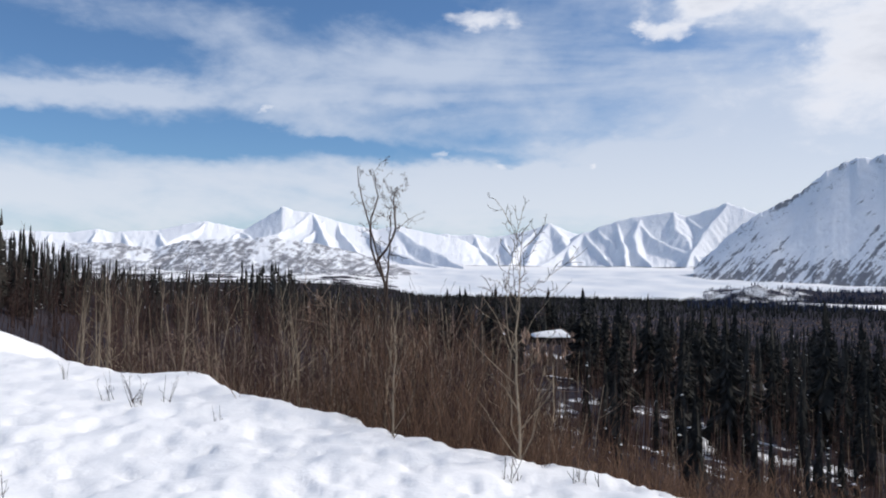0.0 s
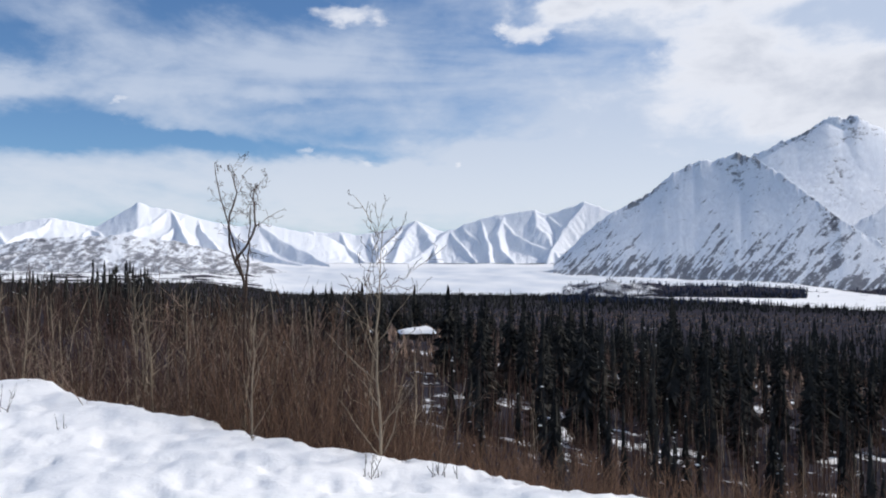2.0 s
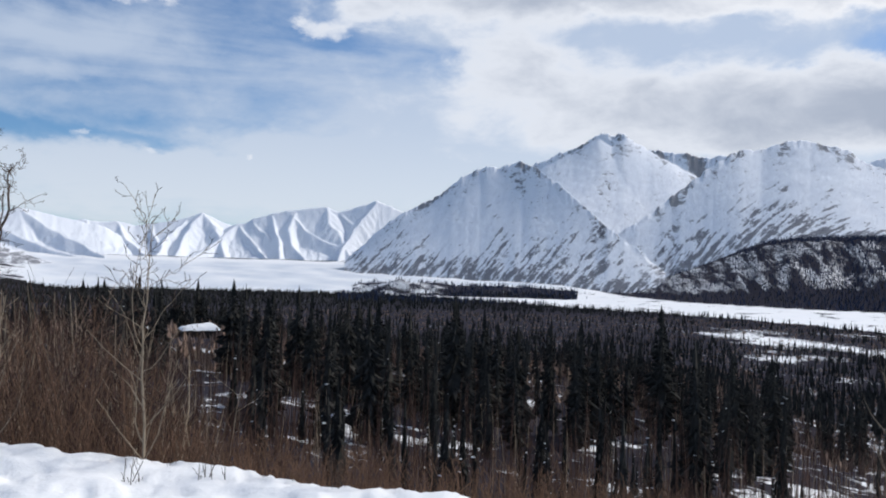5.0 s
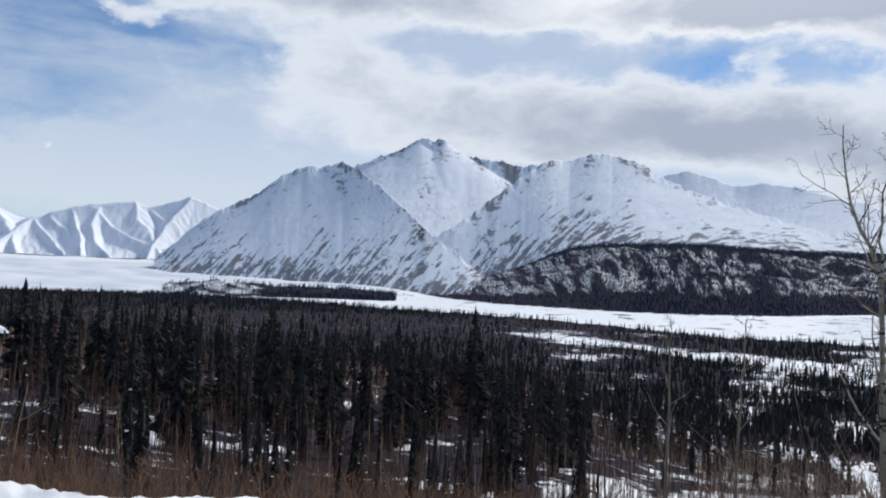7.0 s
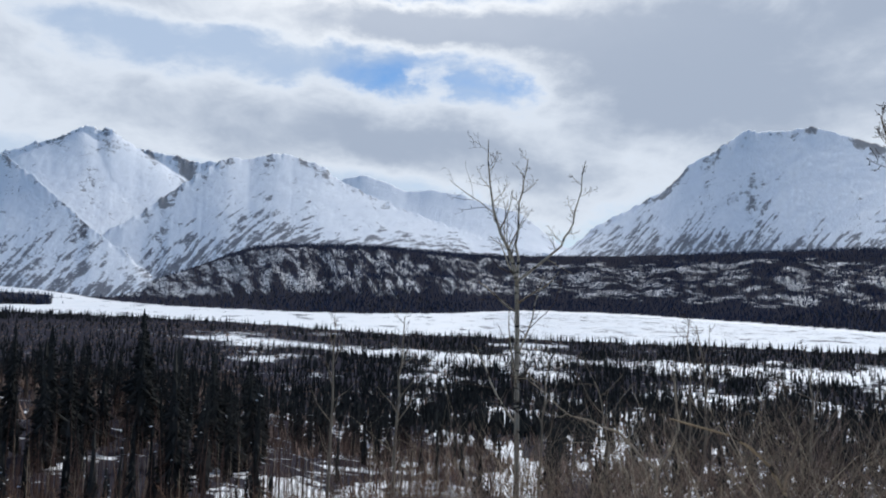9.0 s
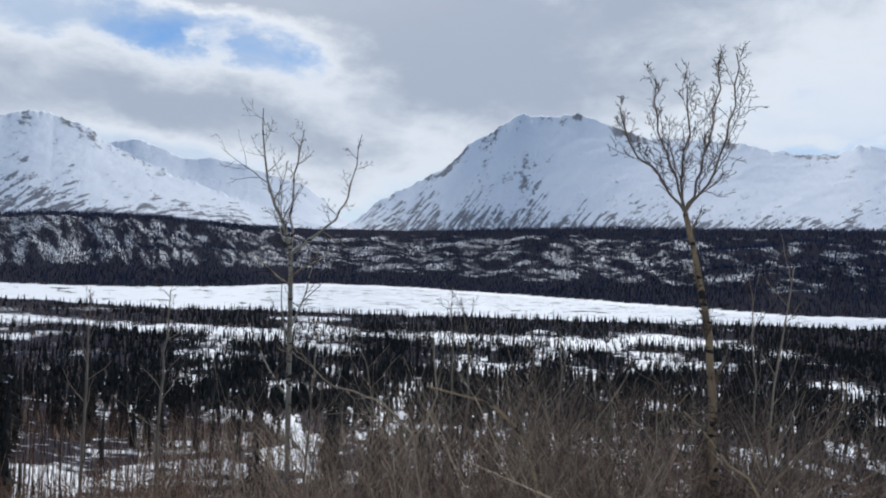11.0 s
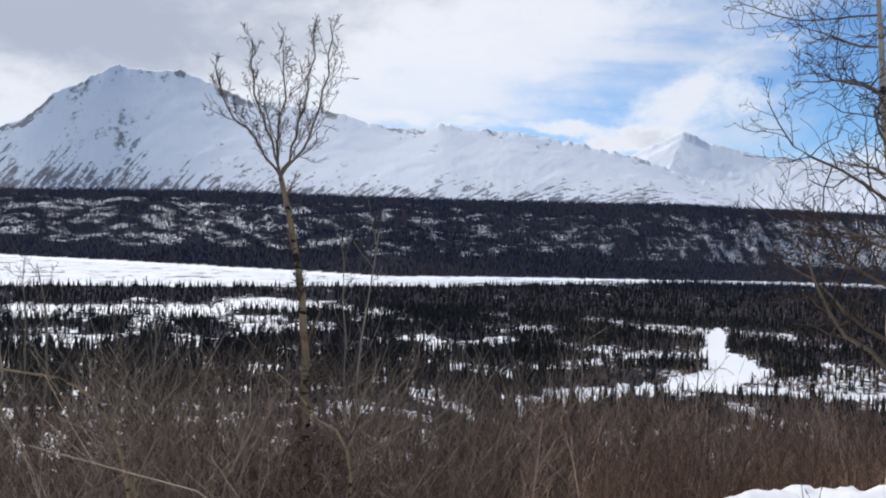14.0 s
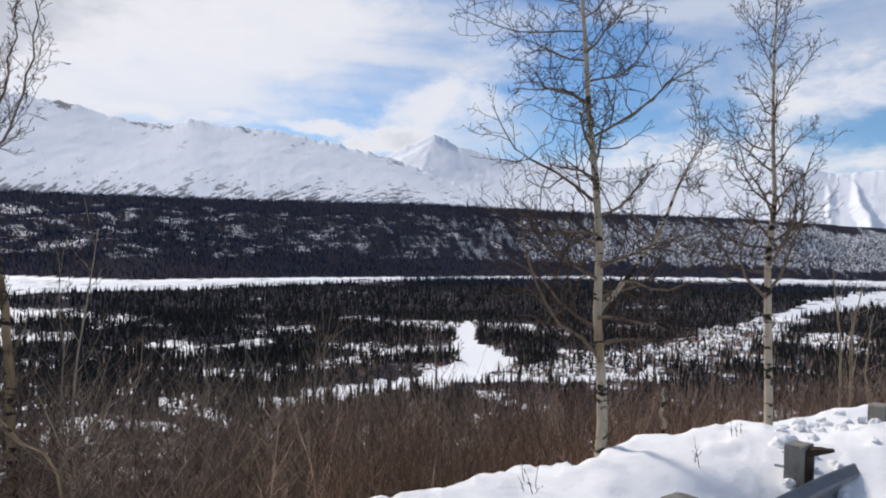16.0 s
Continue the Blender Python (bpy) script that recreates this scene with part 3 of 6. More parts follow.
# ---- mountains ----
def mountain(label, crest, far, foot, mat, seed, spurs=(), hollow=0.5, side=0.75, every=0.0, rib=0.0, rib_wide=60.0, rocky=0.0, shrub_z=60.0, slant=1.0, crags=0.14, streaky=0.85, step_az=0.09, rows=104, spotted=1.0, outcrops=()):
    """A range. crest: its skyline as bearings and elevations; far and foot: the distances of crest and foot; spurs: lines of bearing and
    elevation that leave the crest; hollow: how far its face lies back between them; every: metres between lesser spurs; rib: relief of the gullies;
    outcrops: bare rock as bearing, width, height on the face (0 to 1), depth and strength."""
    rng = np.random.default_rng(seed)
    az = np.arange(crest[0][0], crest[-1][0] + 1e-6, step_az)
    knots = np.array(crest)
    el = np.interp(az, knots[:, 0], knots[:, 1])
    window = np.hanning(9)[1:-1]
    el = 0.45 * el + 0.55 * np.convolve(np.pad(el, 3, mode="edge"), window / window.sum(), "valid")
    jag = crags * fbm(az * 1.3, 0 * az + seed, 4, seed, 0.60)
    u = np.concatenate([np.linspace(0, 1, rows), np.linspace(1.03, 1.5, 8)])[:, None]
    foot_r = np.interp(az, *foot) if isinstance(foot, tuple) else np.full(len(az), float(foot))
    foot_h = ground_height(az, foot_r) - 30
    reach = np.interp(az, *far) if isinstance(far, tuple) else np.full(len(az), float(far))
    far = float(reach.mean())
    r = foot_r + (reach - foot_r) * u
    top = EYE + reach * np.tan(np.radians(el))
    v = np.minimum(u, 1.0)
    body = np.where(u <= 1, (1 - hollow) * v + hollow * v**2.6, 1 - 1.1 * (u - 1))
    # the teeth of the crest do not run down into the face
    wide = max(3, int(3.2 / step_az) | 1)
    broad_top = np.convolve(np.pad(top, wide // 2, mode="edge"), np.hanning(wide + 2)[1:-1] / np.hanning(wide + 2)[1:-1].sum(), "valid")
    if spurs:
        broad_top = top
    z = foot_h + (broad_top - foot_h) * body + (top - broad_top) * step(u, 0.78, 1.0)
    z = z + reach * np.radians(jag) * np.where(u <= 1, step(u, 0.90, 1.0), 1.0)
    across = np.radians(az)[None, :] * far + 0 * r
    # sharp spurs leave the crest; the ground falls away on both sides of each
    lines = []
    for spur in spurs:
        pts = []
        e_top = np.interp(spur[0][0], az, el)
        for a, e in spur:
            e_low = math.degrees(math.atan2(np.interp(a, az, foot_h) - EYE, np.interp(a, az, foot_r)))
            pts.append((a, e, float(np.clip((e - e_low) / (max(e_top, e) - e_low), 0.02, 1.0)) ** 0.8))
        (a0, e0, u0), (a1, e1, u1) = pts[-2], pts[-1]
        if u1 > 0.12:
            k = (u1 - 0.02) / max(u0 - u1, 0.05)
            pts.append((a1 + (a1 - a0) * min(k, 1.0), e_low - 0.1, 0.03))
        lines.append(pts)
    if every:
        at = az[0] + rng.uniform(0.2, 0.8) * math.degrees(every / far)
        while at < az[-1]:
            lean, bow = rng.uniform(-1.4, 1.4) * math.degrees(every / far), rng.uniform(0.75, 1.15)
            e_top, low = np.interp(at, az, el), 0.4
            lines.append([(at + lean * (1 - q) ** 1.3, low + (e_top - 0.12 - low) * q**bow, q) for q in (0.98, 0.75, 0.5, 0.25, 0.05)])
            at += math.degrees(every / far) * rng.uniform(0.55, 1.5)
    warp = fbm(across / 90, r / 260, 4, seed + 3)
    fall, along_s, best = (reach - r) * np.ones_like(z), across + 0 * z, np.full(z.shape, -1e6)
    for n, pts in enumerate(lines):
        p = np.array(pts)
        q = along(p, 4 * (len(p) - 1) + 1)
        q[1:-1, 0] += rng.normal(0, 0.05, len(q) - 2)
        rr = np.interp(q[:, 0], az, foot_r) + (np.interp(q[:, 0], az, reach) - np.interp(q[:, 0], az, foot_r)) * q[:, 2]
        px, py, pz = np.radians(q[:, 0]) * far, rr, EYE + rr * np.tan(np.radians(q[:, 1]))
        sharp, start = side * rng.uniform(0.85, 1.2), 0.0
        for i in range(len(q) - 1):
            dx, dy = px[i + 1] - px[i], py[i + 1] - py[i]
            length = math.hypot(dx, dy) + 1e-6
            k = np.clip(((across + 16 * warp - px[i]) * dx + (r - py[i]) * dy) / length**2, 0, 1)
            d = np.hypot(across + 16 * warp - px[i] - k * dx, r - py[i] - k * dy)
            h = pz[i] + k * (pz[i + 1] - pz[i]) - sharp * d
            won = h > best
            best = np.where(won, h, best)
            fall = np.where(won & (h > z), d, fall)
            along_s = np.where(won & (h > z), n * 777.0 + start + k * length, along_s)
            start += length
    lift = np.clip(best - z, 0, None)
    # gullies run down from the ridges
    ribs = ridged(along_s / rib_wide + 0.45 * warp, fall / (5 * rib_wide), 3, seed + 1, 0.5) - 0.45
    lift = lift + rib * rib_wide * ribs * step(fall, 0.0, rib_wide) * np.clip(v * 5, 0, 1) * np.clip((1 - v) * 5, 0.08, 1)
    lift = lift + (1.5 * fbm(across / 60 - slant * r / 300, r / 120, 5, seed + 5, 0.55) + 7 * fbm(across / 230 - slant * r / 700, r / 400, 3, seed + 6)) * np.clip(v * 6, 0, 1) * np.clip((1 - v) * 6, 0, 1)
    room = np.maximum(EYE + r * np.tan(np.radians(el))[None, :] - z, 0.0) * 0.9 + 0.4
    lift = np.where(lift > 0, room * np.tanh(lift / room), lift)
    z = z + np.where(u <= 0.999, lift, 0.0)
    z[0] -= 90.0
    slope = np.hypot(np.gradient(z, axis=0) / np.maximum(np.gradient(r, axis=0), 1), np.gradient(z, axis=1) / (np.radians(step_az) * r))
    steep = slope - np.median(slope)
    cluster = fbm(across / 150, r / 420, 5, seed + 9, 0.62)
    rock = rocky + 0.32 * np.clip(steep, -0.5, 1.0) * np.clip(u * 2, 0, 1) + 0.20 * np.clip((u - 0.74) * 4, 0, 1) * (0.6 + cluster) + spotted * (0.34 * cluster - 0.06)
    for a, wide_az, at, deep, strength in outcrops:
        rock = rock + strength * (0.75 + 1.5 * cluster) * np.exp(-(((az[None, :] - a) / wide_az) ** 2) - ((u - at) / deep) ** 2)
    brush_z = np.interp(az, *shrub_z) if isinstance(shrub_z, tuple) else shrub_z
    streak = fbm(across / 26 - slant * r / 40, r / 210 + slant * across / 140, 5, seed + 13, 0.72)
    patchy = fbm(across / 160, r / 700, 4, seed + 17)
    shrub = np.clip(0.80 - 0.75 * (z - foot_h - 30) / (brush_z * np.maximum(0.25, 1 + 1.3 * patchy)), -1.2, 0.70) + streaky * streak
    ob = new("mountain", sheet("mountain", az, r, z, False, mat, rock=rock, shrub=shrub, across=across + 0 * z, upward=0.42 * r + 0.6 * z))
    return tagged(ob, label, "mountain", "snowy mountains round the valley")


mountain("low snowy foothills speckled with bare brush",
         ((-42, 2.2), (-30, 2.0), (-25.4, 1.78), (-22.4, 1.85), (-19.9, 1.5), (-17.7, 2.1), (-14, 2.3), (-12, 2.4), (-9, 2.05), (-6, 1.4), (-3.4, 0.55), (-0.9, -0.25), (1, -0.9)),
         3250, 2050, MOUNTAIN, 205, (((-17.7, 2.1), (-18.6, 1.2), (-20.5, 0.4)), ((-12, 2.4), (-11, 1.4), (-8.5, 0.3)), ((-22.4, 1.85), (-23.5, 1.0), (-24.5, 0.2))),
         0.45, 0.45, 0, 0.10, 70, 0.10, 420, 0.3, 0.12, 0.32, spotted=0.6)
mountain("white range with a sharp peak beyond the woods",
         ((-42, 2.6), (-30, 2.5), (-25, 2.45), (-23.3, 2.75), (-22.4, 2.5), (-21.8, 2.62), (-19.6, 2.75), (-17.4, 3.3), (-16.6, 3.45), (-15.6, 3.3), (-14, 2.9), (-12.8, 3.6), (-11.35, 4.6), (-10.4, 4.3), (-9.3, 4.2), (-8.4, 3.9), (-7.4, 3.6), (-5.8, 3.28), (-4.6, 3.1), (-3.4, 3.38), (-1.8, 3.05), (1.5, 2.4), (5, 0.4)),
         4600, 3300, FAR_MOUNTAIN, 210,
         (((-9.3, 4.18), (-10.5, 3.3), (-11.8, 2.75), (-13.2, 2.2)), ((-9.3, 4.18), (-8.4, 2.75), (-7.8, 1.6)), ((-8.3, 3.85), (-9.2, 2.9), (-9.9, 2.2)), ((-7.4, 3.58), (-7.0, 2.6), (-5.8, 1.4)), ((-5.8, 3.26), (-4.6, 2.2), (-2.5, 1.2), (0.7, 0.3)),
          ((-16.6, 3.43), (-17.2, 2.9), (-18.8, 2.1)), ((-3.4, 3.36), (-1.7, 2.2), (0.7, 1.0)), ((-23.3, 2.72), (-23.6, 2.0)), ((-21.8, 2.6), (-21.4, 1.9)), ((-19.6, 2.7), (-19.2, 2.1)), ((-14.0, 2.87), (-15.1, 2.0)), ((-14.6, 3.0), (-13.4, 2.3)), ((-26, 2.4), (-26.5, 1.6))),
         0.85, 1.0, 0, 0.16, 55, -0.22, 40, 1.0, 0.08, 0.6, 0.08, 90, 0.4)
mountain("pale far peak at the head of the glacier",
         ((-3, 2.6), (0.3, 2.85), (1.2, 2.7), (2.2, 2.82), (3.2, 2.6), (4.3, 2.72), (5.7, 3.0), (6.7, 3.25), (7.6, 3.66), (8.6, 3.2), (9.6, 2.8), (11, 2.4), (13, 1.0)),
         4850, 3950, FAR_MOUNTAIN, 230, (((7.6, 3.64), (6.8, 2.6), (6.2, 1.2)), ((7.6, 3.64), (8.7, 2.5), (9.1, 1.4)), ((2.2, 2.82), (3.0, 1.6), (4.1, 0.6)), ((0.3, 2.85), (0.9, 1.6)), ((4.3, 2.7), (4.8, 1.4)), ((6.7, 3.2), (5.6, 2.2), (5.0, 1.4))),
         0.8, 0.95, 0, 0.20, 45, -0.25, 8, 1.0, 0.08, 0.4, 0.08, 74, 0.4)
mountain("pale twin peaks over the glacier",
         ((6.0, 0.6), (7.1, 1.0), (8.3, 1.9), (9.4, 2.75), (10.03, 3.0), (10.5, 3.0), (10.9, 3.3), (12.2, 3.75), (13.5, 4.03), (14.6, 4.2), (16.1, 4.4), (16.9, 4.05), (17.4, 4.15), (18.4, 4.5), (19.6, 4.92), (20.5, 4.6), (21.4, 4.2), (24, 3.2), (27, 1.2)),
         4700, 3850, FAR_MOUNTAIN, 250, (((10.03, 2.98), (8.3, 1.7), (7.1, 0.8)), ((10.03, 2.98), (11.0, 1.9), (11.9, 0.7)), ((10.9, 3.25), (12.2, 1.9), (13.2, 0.6)), ((13.5, 4.0), (15.2, 2.4), (18.2, 1.2)), ((13.9, 3.9), (13.5, 2.4), (14.5, 0.8)), ((16.1, 4.35), (16.5, 3.0), (17.3, 2.0)), ((16.9, 4.05), (18.5, 3.0), (19.8, 2.4)), ((19.6, 4.9), (18.7, 3.7), (17.7, 2.2)), ((12.2, 3.7), (12.6, 2.6))),
         0.8, 0.95, 0, 0.24, 40, -0.25, 8, 1.0, 0.08, 0.4, 0.08, 80, 0.4)
mountain("snowy mountain with a craggy ridge beside the glacier",
         ((17.4, 0.5), (19.5, 2.6), (21.4, 4.1), (22.9, 4.85), (24.2, 5.6), (25.4, 6.6), (26.5, 7.2), (27.4, 7.6), (28.6, 7.55), (29.8, 8.0), (31.0, 7.5), (32.5, 6.4), (34.2, 5.0), (35.6, 3.7), (36.6, 2.9), (38.5, 1.6), (40, 0.2)),
         ((17, 22, 27, 30, 33, 36, 40), (3350, 3450, 3550, 3500, 3200, 2950, 2750)), ((17, 30, 40), (3000, 2650, 2450)), MOUNTAIN, 270, (),
         0.12, 0.55, 0, 0.0, 60, 0.30, ((17, 24, 40), (130, 190, 230)), 1.0, 0.24, 0.8, 0.08, 110, 1.0,
         ((25.0, 1.6, 0.97, 0.05, 0.14), (28.2, 1.6, 0.95, 0.07, 0.10), (33.0, 1.2, 0.90, 0.10, 0.12)))
mountain("rocky summit above a snowy cirque",
         ((26, 5.5), (29, 7.2), (31.2, 7.9), (32.4, 8.5), (33.5, 8.8), (34.6, 9.5), (35.4, 9.95), (36.2, 9.75), (37.0, 9.95), (37.6, 9.4), (38.6, 8.8), (40.9, 8.5), (42.7, 8.15), (45.1, 8.4), (48, 7.6), (52, 5)),
         4200, 3150, MOUNTAIN, 275, (((35.4, 9.9), (34.4, 8.0), (33.2, 6.4)), ((37.0, 9.9), (37.5, 8.2), (38.6, 6.8), (39.4, 5.6))),
         0.45, 0.6, 0, 0.12, 46, 0.36, 20, 1.0, 0.28, 0.6, 0.08, 110, 1.3)
mountain("wide snowy mountain over the wooded bench",
         ((34.5, 1.4), (36.2, 2.6), (37.4, 3.4), (39.2, 4.6), (41.2, 6.3), (43.2, 7.8), (44.6, 8.6), (46, 8.6), (47.2, 9.0), (48.2, 9.2), (49.4, 8.9), (51.1, 8.4), (52.1, 7.6), (55, 6.3), (60, 4.6), (66, 2.9), (69, 2.4)),
         ((34, 38, 42, 46, 49, 54, 69), (2850, 3050, 3350, 3650, 3750, 3700, 3550)), ((34, 40, 62, 69), (2720, 2720, 2850, 3300)), MOUNTAIN, 280, (),
         0.10, 0.5, 0, 0.0, 70, 0.28, ((34, 40, 54, 69), (230, 200, 150, 120)), 1.0, 0.26, 0.8, 0.09, 104, 1.0,
         ((40.5, 1.4, 0.92, 0.08, 0.20), (44.8, 1.0, 0.96, 0.05, 0.14), (49.5, 1.8, 0.95, 0.06, 0.20), (53.5, 1.6, 0.96, 0.05, 0.20)))
mountain("misty far summits behind the massif",
         ((49, 5.5), (52.5, 7.6), (54, 7.98), (55.8, 7.45), (57.1, 6.87), (59, 7.1), (61.2, 6.75), (62.8, 6.2), (65.3, 5.6), (68, 3.5), (70, 2.5)),
         4880, 3700, FAR_MOUNTAIN, 290, (), 0.3, 0.6, 240, 0.08, 60, -0.1, 8, 1.0, 0.14, 0.4, 0.12, 70, 0.4)
mountain("broad snowy mountain with craggy shoulder above dark woods",
         ((67.5, 2.5), (68.9, 3.2), (70.8, 4.9), (72.6, 5.8), (74.6, 6.9), (75.3, 7.35), (76.2, 8.15), (76.8, 8.95), (77.3, 9.3), (78.2, 9.65), (79.1, 10.3), (79.7, 10.75), (80.7, 11.25), (81.7, 11.05), (83.0, 11.05), (84.5, 11.3), (86.7, 10.5), (89.2, 9.6), (95, 9.25), (97.4, 8.65), (99.6, 8.3), (101.4, 8.35), (102.7, 8.8), (104.2, 8.5), (108.5, 8.33), (110.4, 7.95), (112.1, 7.7), (114.6, 7.1), (116.8, 6.6), (120, 5.4), (126, 3.4)),
         4100, ((67, 72, 88, 100, 126), (3500, 3480, 2850, 2560, 3000)), MOUNTAIN, 310, (),
         0.06, 0.30, 0, 0.0, 80, 0.22, ((67, 73, 79, 84, 92, 126), (150, 250, 230, 150, 110, 120)), 1.0, 0.20, 0.8, 0.09, 96, 1.6,
         ((74.8, 1.0, 0.94, 0.10, 0.30), (76.6, 0.9, 0.92, 0.12, 0.36), (78.0, 0.9, 0.84, 0.08, 0.22), (79.3, 0.3, 0.98, 0.05, 0.3), (84.6, 0.7, 0.97, 0.06, 0.26), (86.6, 1.3, 0.90, 0.08, 0.26), (87.8, 1.6, 0.98, 0.05, 0.24), (96.0, 2.5, 0.99, 0.03, 0.15)))
mountain("far white peak and ridge half hidden in cloud",
         ((112, 4.8), (115, 6.2), (117.2, 7.4), (119.6, 8.5), (121.1, 7.7), (123.2, 7.2), (125, 6.7), (130, 6.3), (138.4, 6.1), (143.7, 6.3), (146.4, 5.6), (149.2, 5.8), (160, 5.0), (170, 4.0)),
         4700, 3300, FAR_MOUNTAIN, 330, (),
         0.35, 0.5, 190, 0.10, 60, -0.02, 30, 1.0, 0.14, 0.5, 0.1, 84, 0.8)


# ---- woods and brush ----
def rand(seed):
    return np.random.default_rng(seed)


def tubes(points, radii, sides):
    """Tapered tubes along many lines at once: points (n, p, 3), radii (n, p). Returns corners and quads."""
    n, p, _ = points.shape
    t = np.gradient(points, axis=1)
    t /= np.linalg.norm(t, axis=-1, keepdims=True) + 1e-9
    ref = np.where(np.abs(t[..., :1]) > 0.8, np.array([0.0, 1.0, 0.0]), np.array([1.0, 0.0, 0.0]))
    a = np.cross(t, ref)
    a /= np.linalg.norm(a, axis=-1, keepdims=True) + 1e-9
    b = np.cross(t, a)
    w = np.arange(sides) * 2 * np.pi / sides
    co = points[:, :, None] + radii[:, :, None, None] * (np.cos(w)[:, None] * a[:, :, None] + np.sin(w)[:, None] * b[:, :, None])
    i = np.arange(n * p).reshape(n, p)[:, :-1, None] * sides
    j = np.arange(sides)
    k = (j + 1) % sides
    f = np.stack([i + j, i + k, i + sides + k, i + sides + j], -1)
    return co.reshape(-1, 3), f.reshape(-1, 4)


def joined(pieces):
    co, faces, start = [], [], 0
    for c, f in pieces:
        co.append(c)
        faces.append(f + start)
        start += len(c)
    return np.concatenate(co), np.concatenate(faces)


def stems(rng, base, height, lean, radius, twigs, reach=0.3, wiggle=0.05, sides=3, p=6, bent=True):
    """Bare stems with rising side twigs. base (n, 3), height (n,), lean: sideways travel per metre of height."""
    n = len(base)
    u = np.linspace(0, 1, p)
    way = rng.normal(0, 1, (n, 2)) * lean
    bow = rng.normal(0, 1, (n, 2)) * lean * 0.7
    pts = np.empty((n, p, 3))
    for c in (0, 1):
        drift = np.cumsum(rng.normal(0, wiggle, (n, p)), 1) * u
        pts[:, :, c] = base[:, None, c] + height[:, None] * (way[:, c, None] * u + bow[:, c, None] * u * u + drift * 0.5)
    pts[:, :, 2] = base[:, None, 2] - 0.15 + (height[:, None] + 0.15) * u
    rad = radius[:, None] * (1 - 0.82 * u)
    out = [tubes(pts, rad, sides)]
    if twigs:
        own = np.repeat(np.arange(n), twigs)
        at = rng.uniform(0.18, 0.96, len(own))
        x = at * (p - 1)
        i = np.minimum(x.astype(int), p - 2)
        f = (x - i)[:, None]
        root = pts[own, i] * (1 - f) + pts[own, i + 1] * f
        turn = rng.uniform(0, 2 * np.pi, len(own))
        rise = np.radians(rng.uniform(25, 68, len(own)))
        length = height[own] * reach * rng.uniform(0.4, 1.15, len(own)) * (1.15 - 0.75 * at)
        d = np.stack([np.cos(turn) * np.cos(rise), np.sin(turn) * np.cos(rise), np.sin(rise)], -1) * length[:, None]
        up = np.zeros_like(d)
        up[:, 2] = length * rng.uniform(0.0, 0.25, len(own))
        side = rng.normal(0, 0.06, d.shape) * length[:, None]
        q = np.stack([root, root + 0.5 * d + side - 0.3 * up, root + d + up], 1)
        r = (radius[own] * (1 - 0.8 * at) * 0.55)[:, None] * np.array([1.0, 0.7, 0.25])
        if not bent:
            q, r = q[:, ::2], r[:, ::2]
        out.append(tubes(q, np.maximum(r, 0.0022), 3))
    return out


BRUSH_AZ = (-34, -28, -20, -10, -1, 4.5, 6.5, 9.5, 14, 22, 45, 55, 62, 75, 82, 92, 100, 105, 112, 125, 140, 156)
BRUSH_EL = (1.6, 1.4, -0.4, -1.0, -1.7, -4.0, -6.4, -9.0, -12.0, -13.0, -13.5, -13.0, -11.8, -8.6, -7.5, -7.3, -7.3, -8.4, -9.5, -9.2, -7.8, -5.6)


def brush_belt(name, label, seed, count, az0, az1, depth0, depth1, low, mat, radius, twigs, lean, reach=0.3, wiggle=0.05, tallest=7.0, bent=True):
    rng = rand(seed)
    az = rng.uniform(az0, az1, count)
    r = lip(az) + depth0 + (depth1 - depth0) * rng.uniform(0, 1, count) ** 1.3
    x, y = polar(az, r)
    z = ground_height(az, r)
    el = np.interp(az, BRUSH_AZ, BRUSH_EL) + 1.3 * fbm(az * 0.45, r * 0.12, 3, seed) - rng.uniform(0, 1, count) ** 1.5 * low
    h = np.clip(EYE + r * np.tan(np.radians(el)) - z, 0.35, tallest)
    rad = radius * (0.4 + 0.6 * rng.uniform(0, 1, count)) * (0.5 + h / 8)
    co, f = joined(stems(rng, np.stack([x, y, z], -1), h, lean, rad, twigs, reach, wiggle, 3, 6 if bent else 4, bent))
    return tagged(new(name, mesh_of(name, co, f, mat)), label, "brush", kind="stuff")


brush_belt("thicket", "dense brown leafless willow thicket below the snowbank", 1, 1400, -22, 8, 1.0, 26, 10, BRUSH, 0.021, 11, 0.075, 0.32, 0.07, 7.0, False)
brush_belt("thicket", "brown leafless thicket behind the second snowbank", 8, 700, -38, -21, 16, 34, 9, BRUSH, 0.026, 8, 0.10, 0.40, 0.08, 7.0, False)
brush_belt("pale_saplings", "tall pale bare aspen saplings among the thicket", 2, 190, -24, 10, 1.2, 22, 4.5, PALE_BRUSH, 0.045, 10, 0.04, 0.26, 0.04)
brush_belt("thicket", "tangled grey-brown leafless brush on the slope", 3, 1100, 52, 122, 1.5, 17, 6, GREY_BRUSH, 0.017, 8, 0.22, 0.45, 0.13, 7.0, False)
brush_belt("pale_saplings", "pale crooked bare saplings on the slope", 4, 230, 48, 124, 1.5, 10, 4, PALE_BRUSH, 0.025, 13, 0.26, 0.50, 0.19)
brush_belt("pale_saplings", "thin pale grey twigs tangled through the brush", 12, 420, 62, 126, 1.5, 14, 5, PALE_BRUSH, 0.014, 9, 0.30, 0.50, 0.20, 7.0, False)
brush_belt("thicket", "brown leafless brush under the roadside bank", 5, 1500, 108, 160, 1.0, 20, 6, SUNLIT_BRUSH, 0.021, 9, 0.13, 0.40, 0.09, 7.0, False)
brush_belt("thicket", "dense brown brush on the slope below the guard rail", 9, 1000, 121, 160, 2.5, 26, 4, SUNLIT_BRUSH, 0.021, 9, 0.11, 0.40, 0.09, 7.0, False)
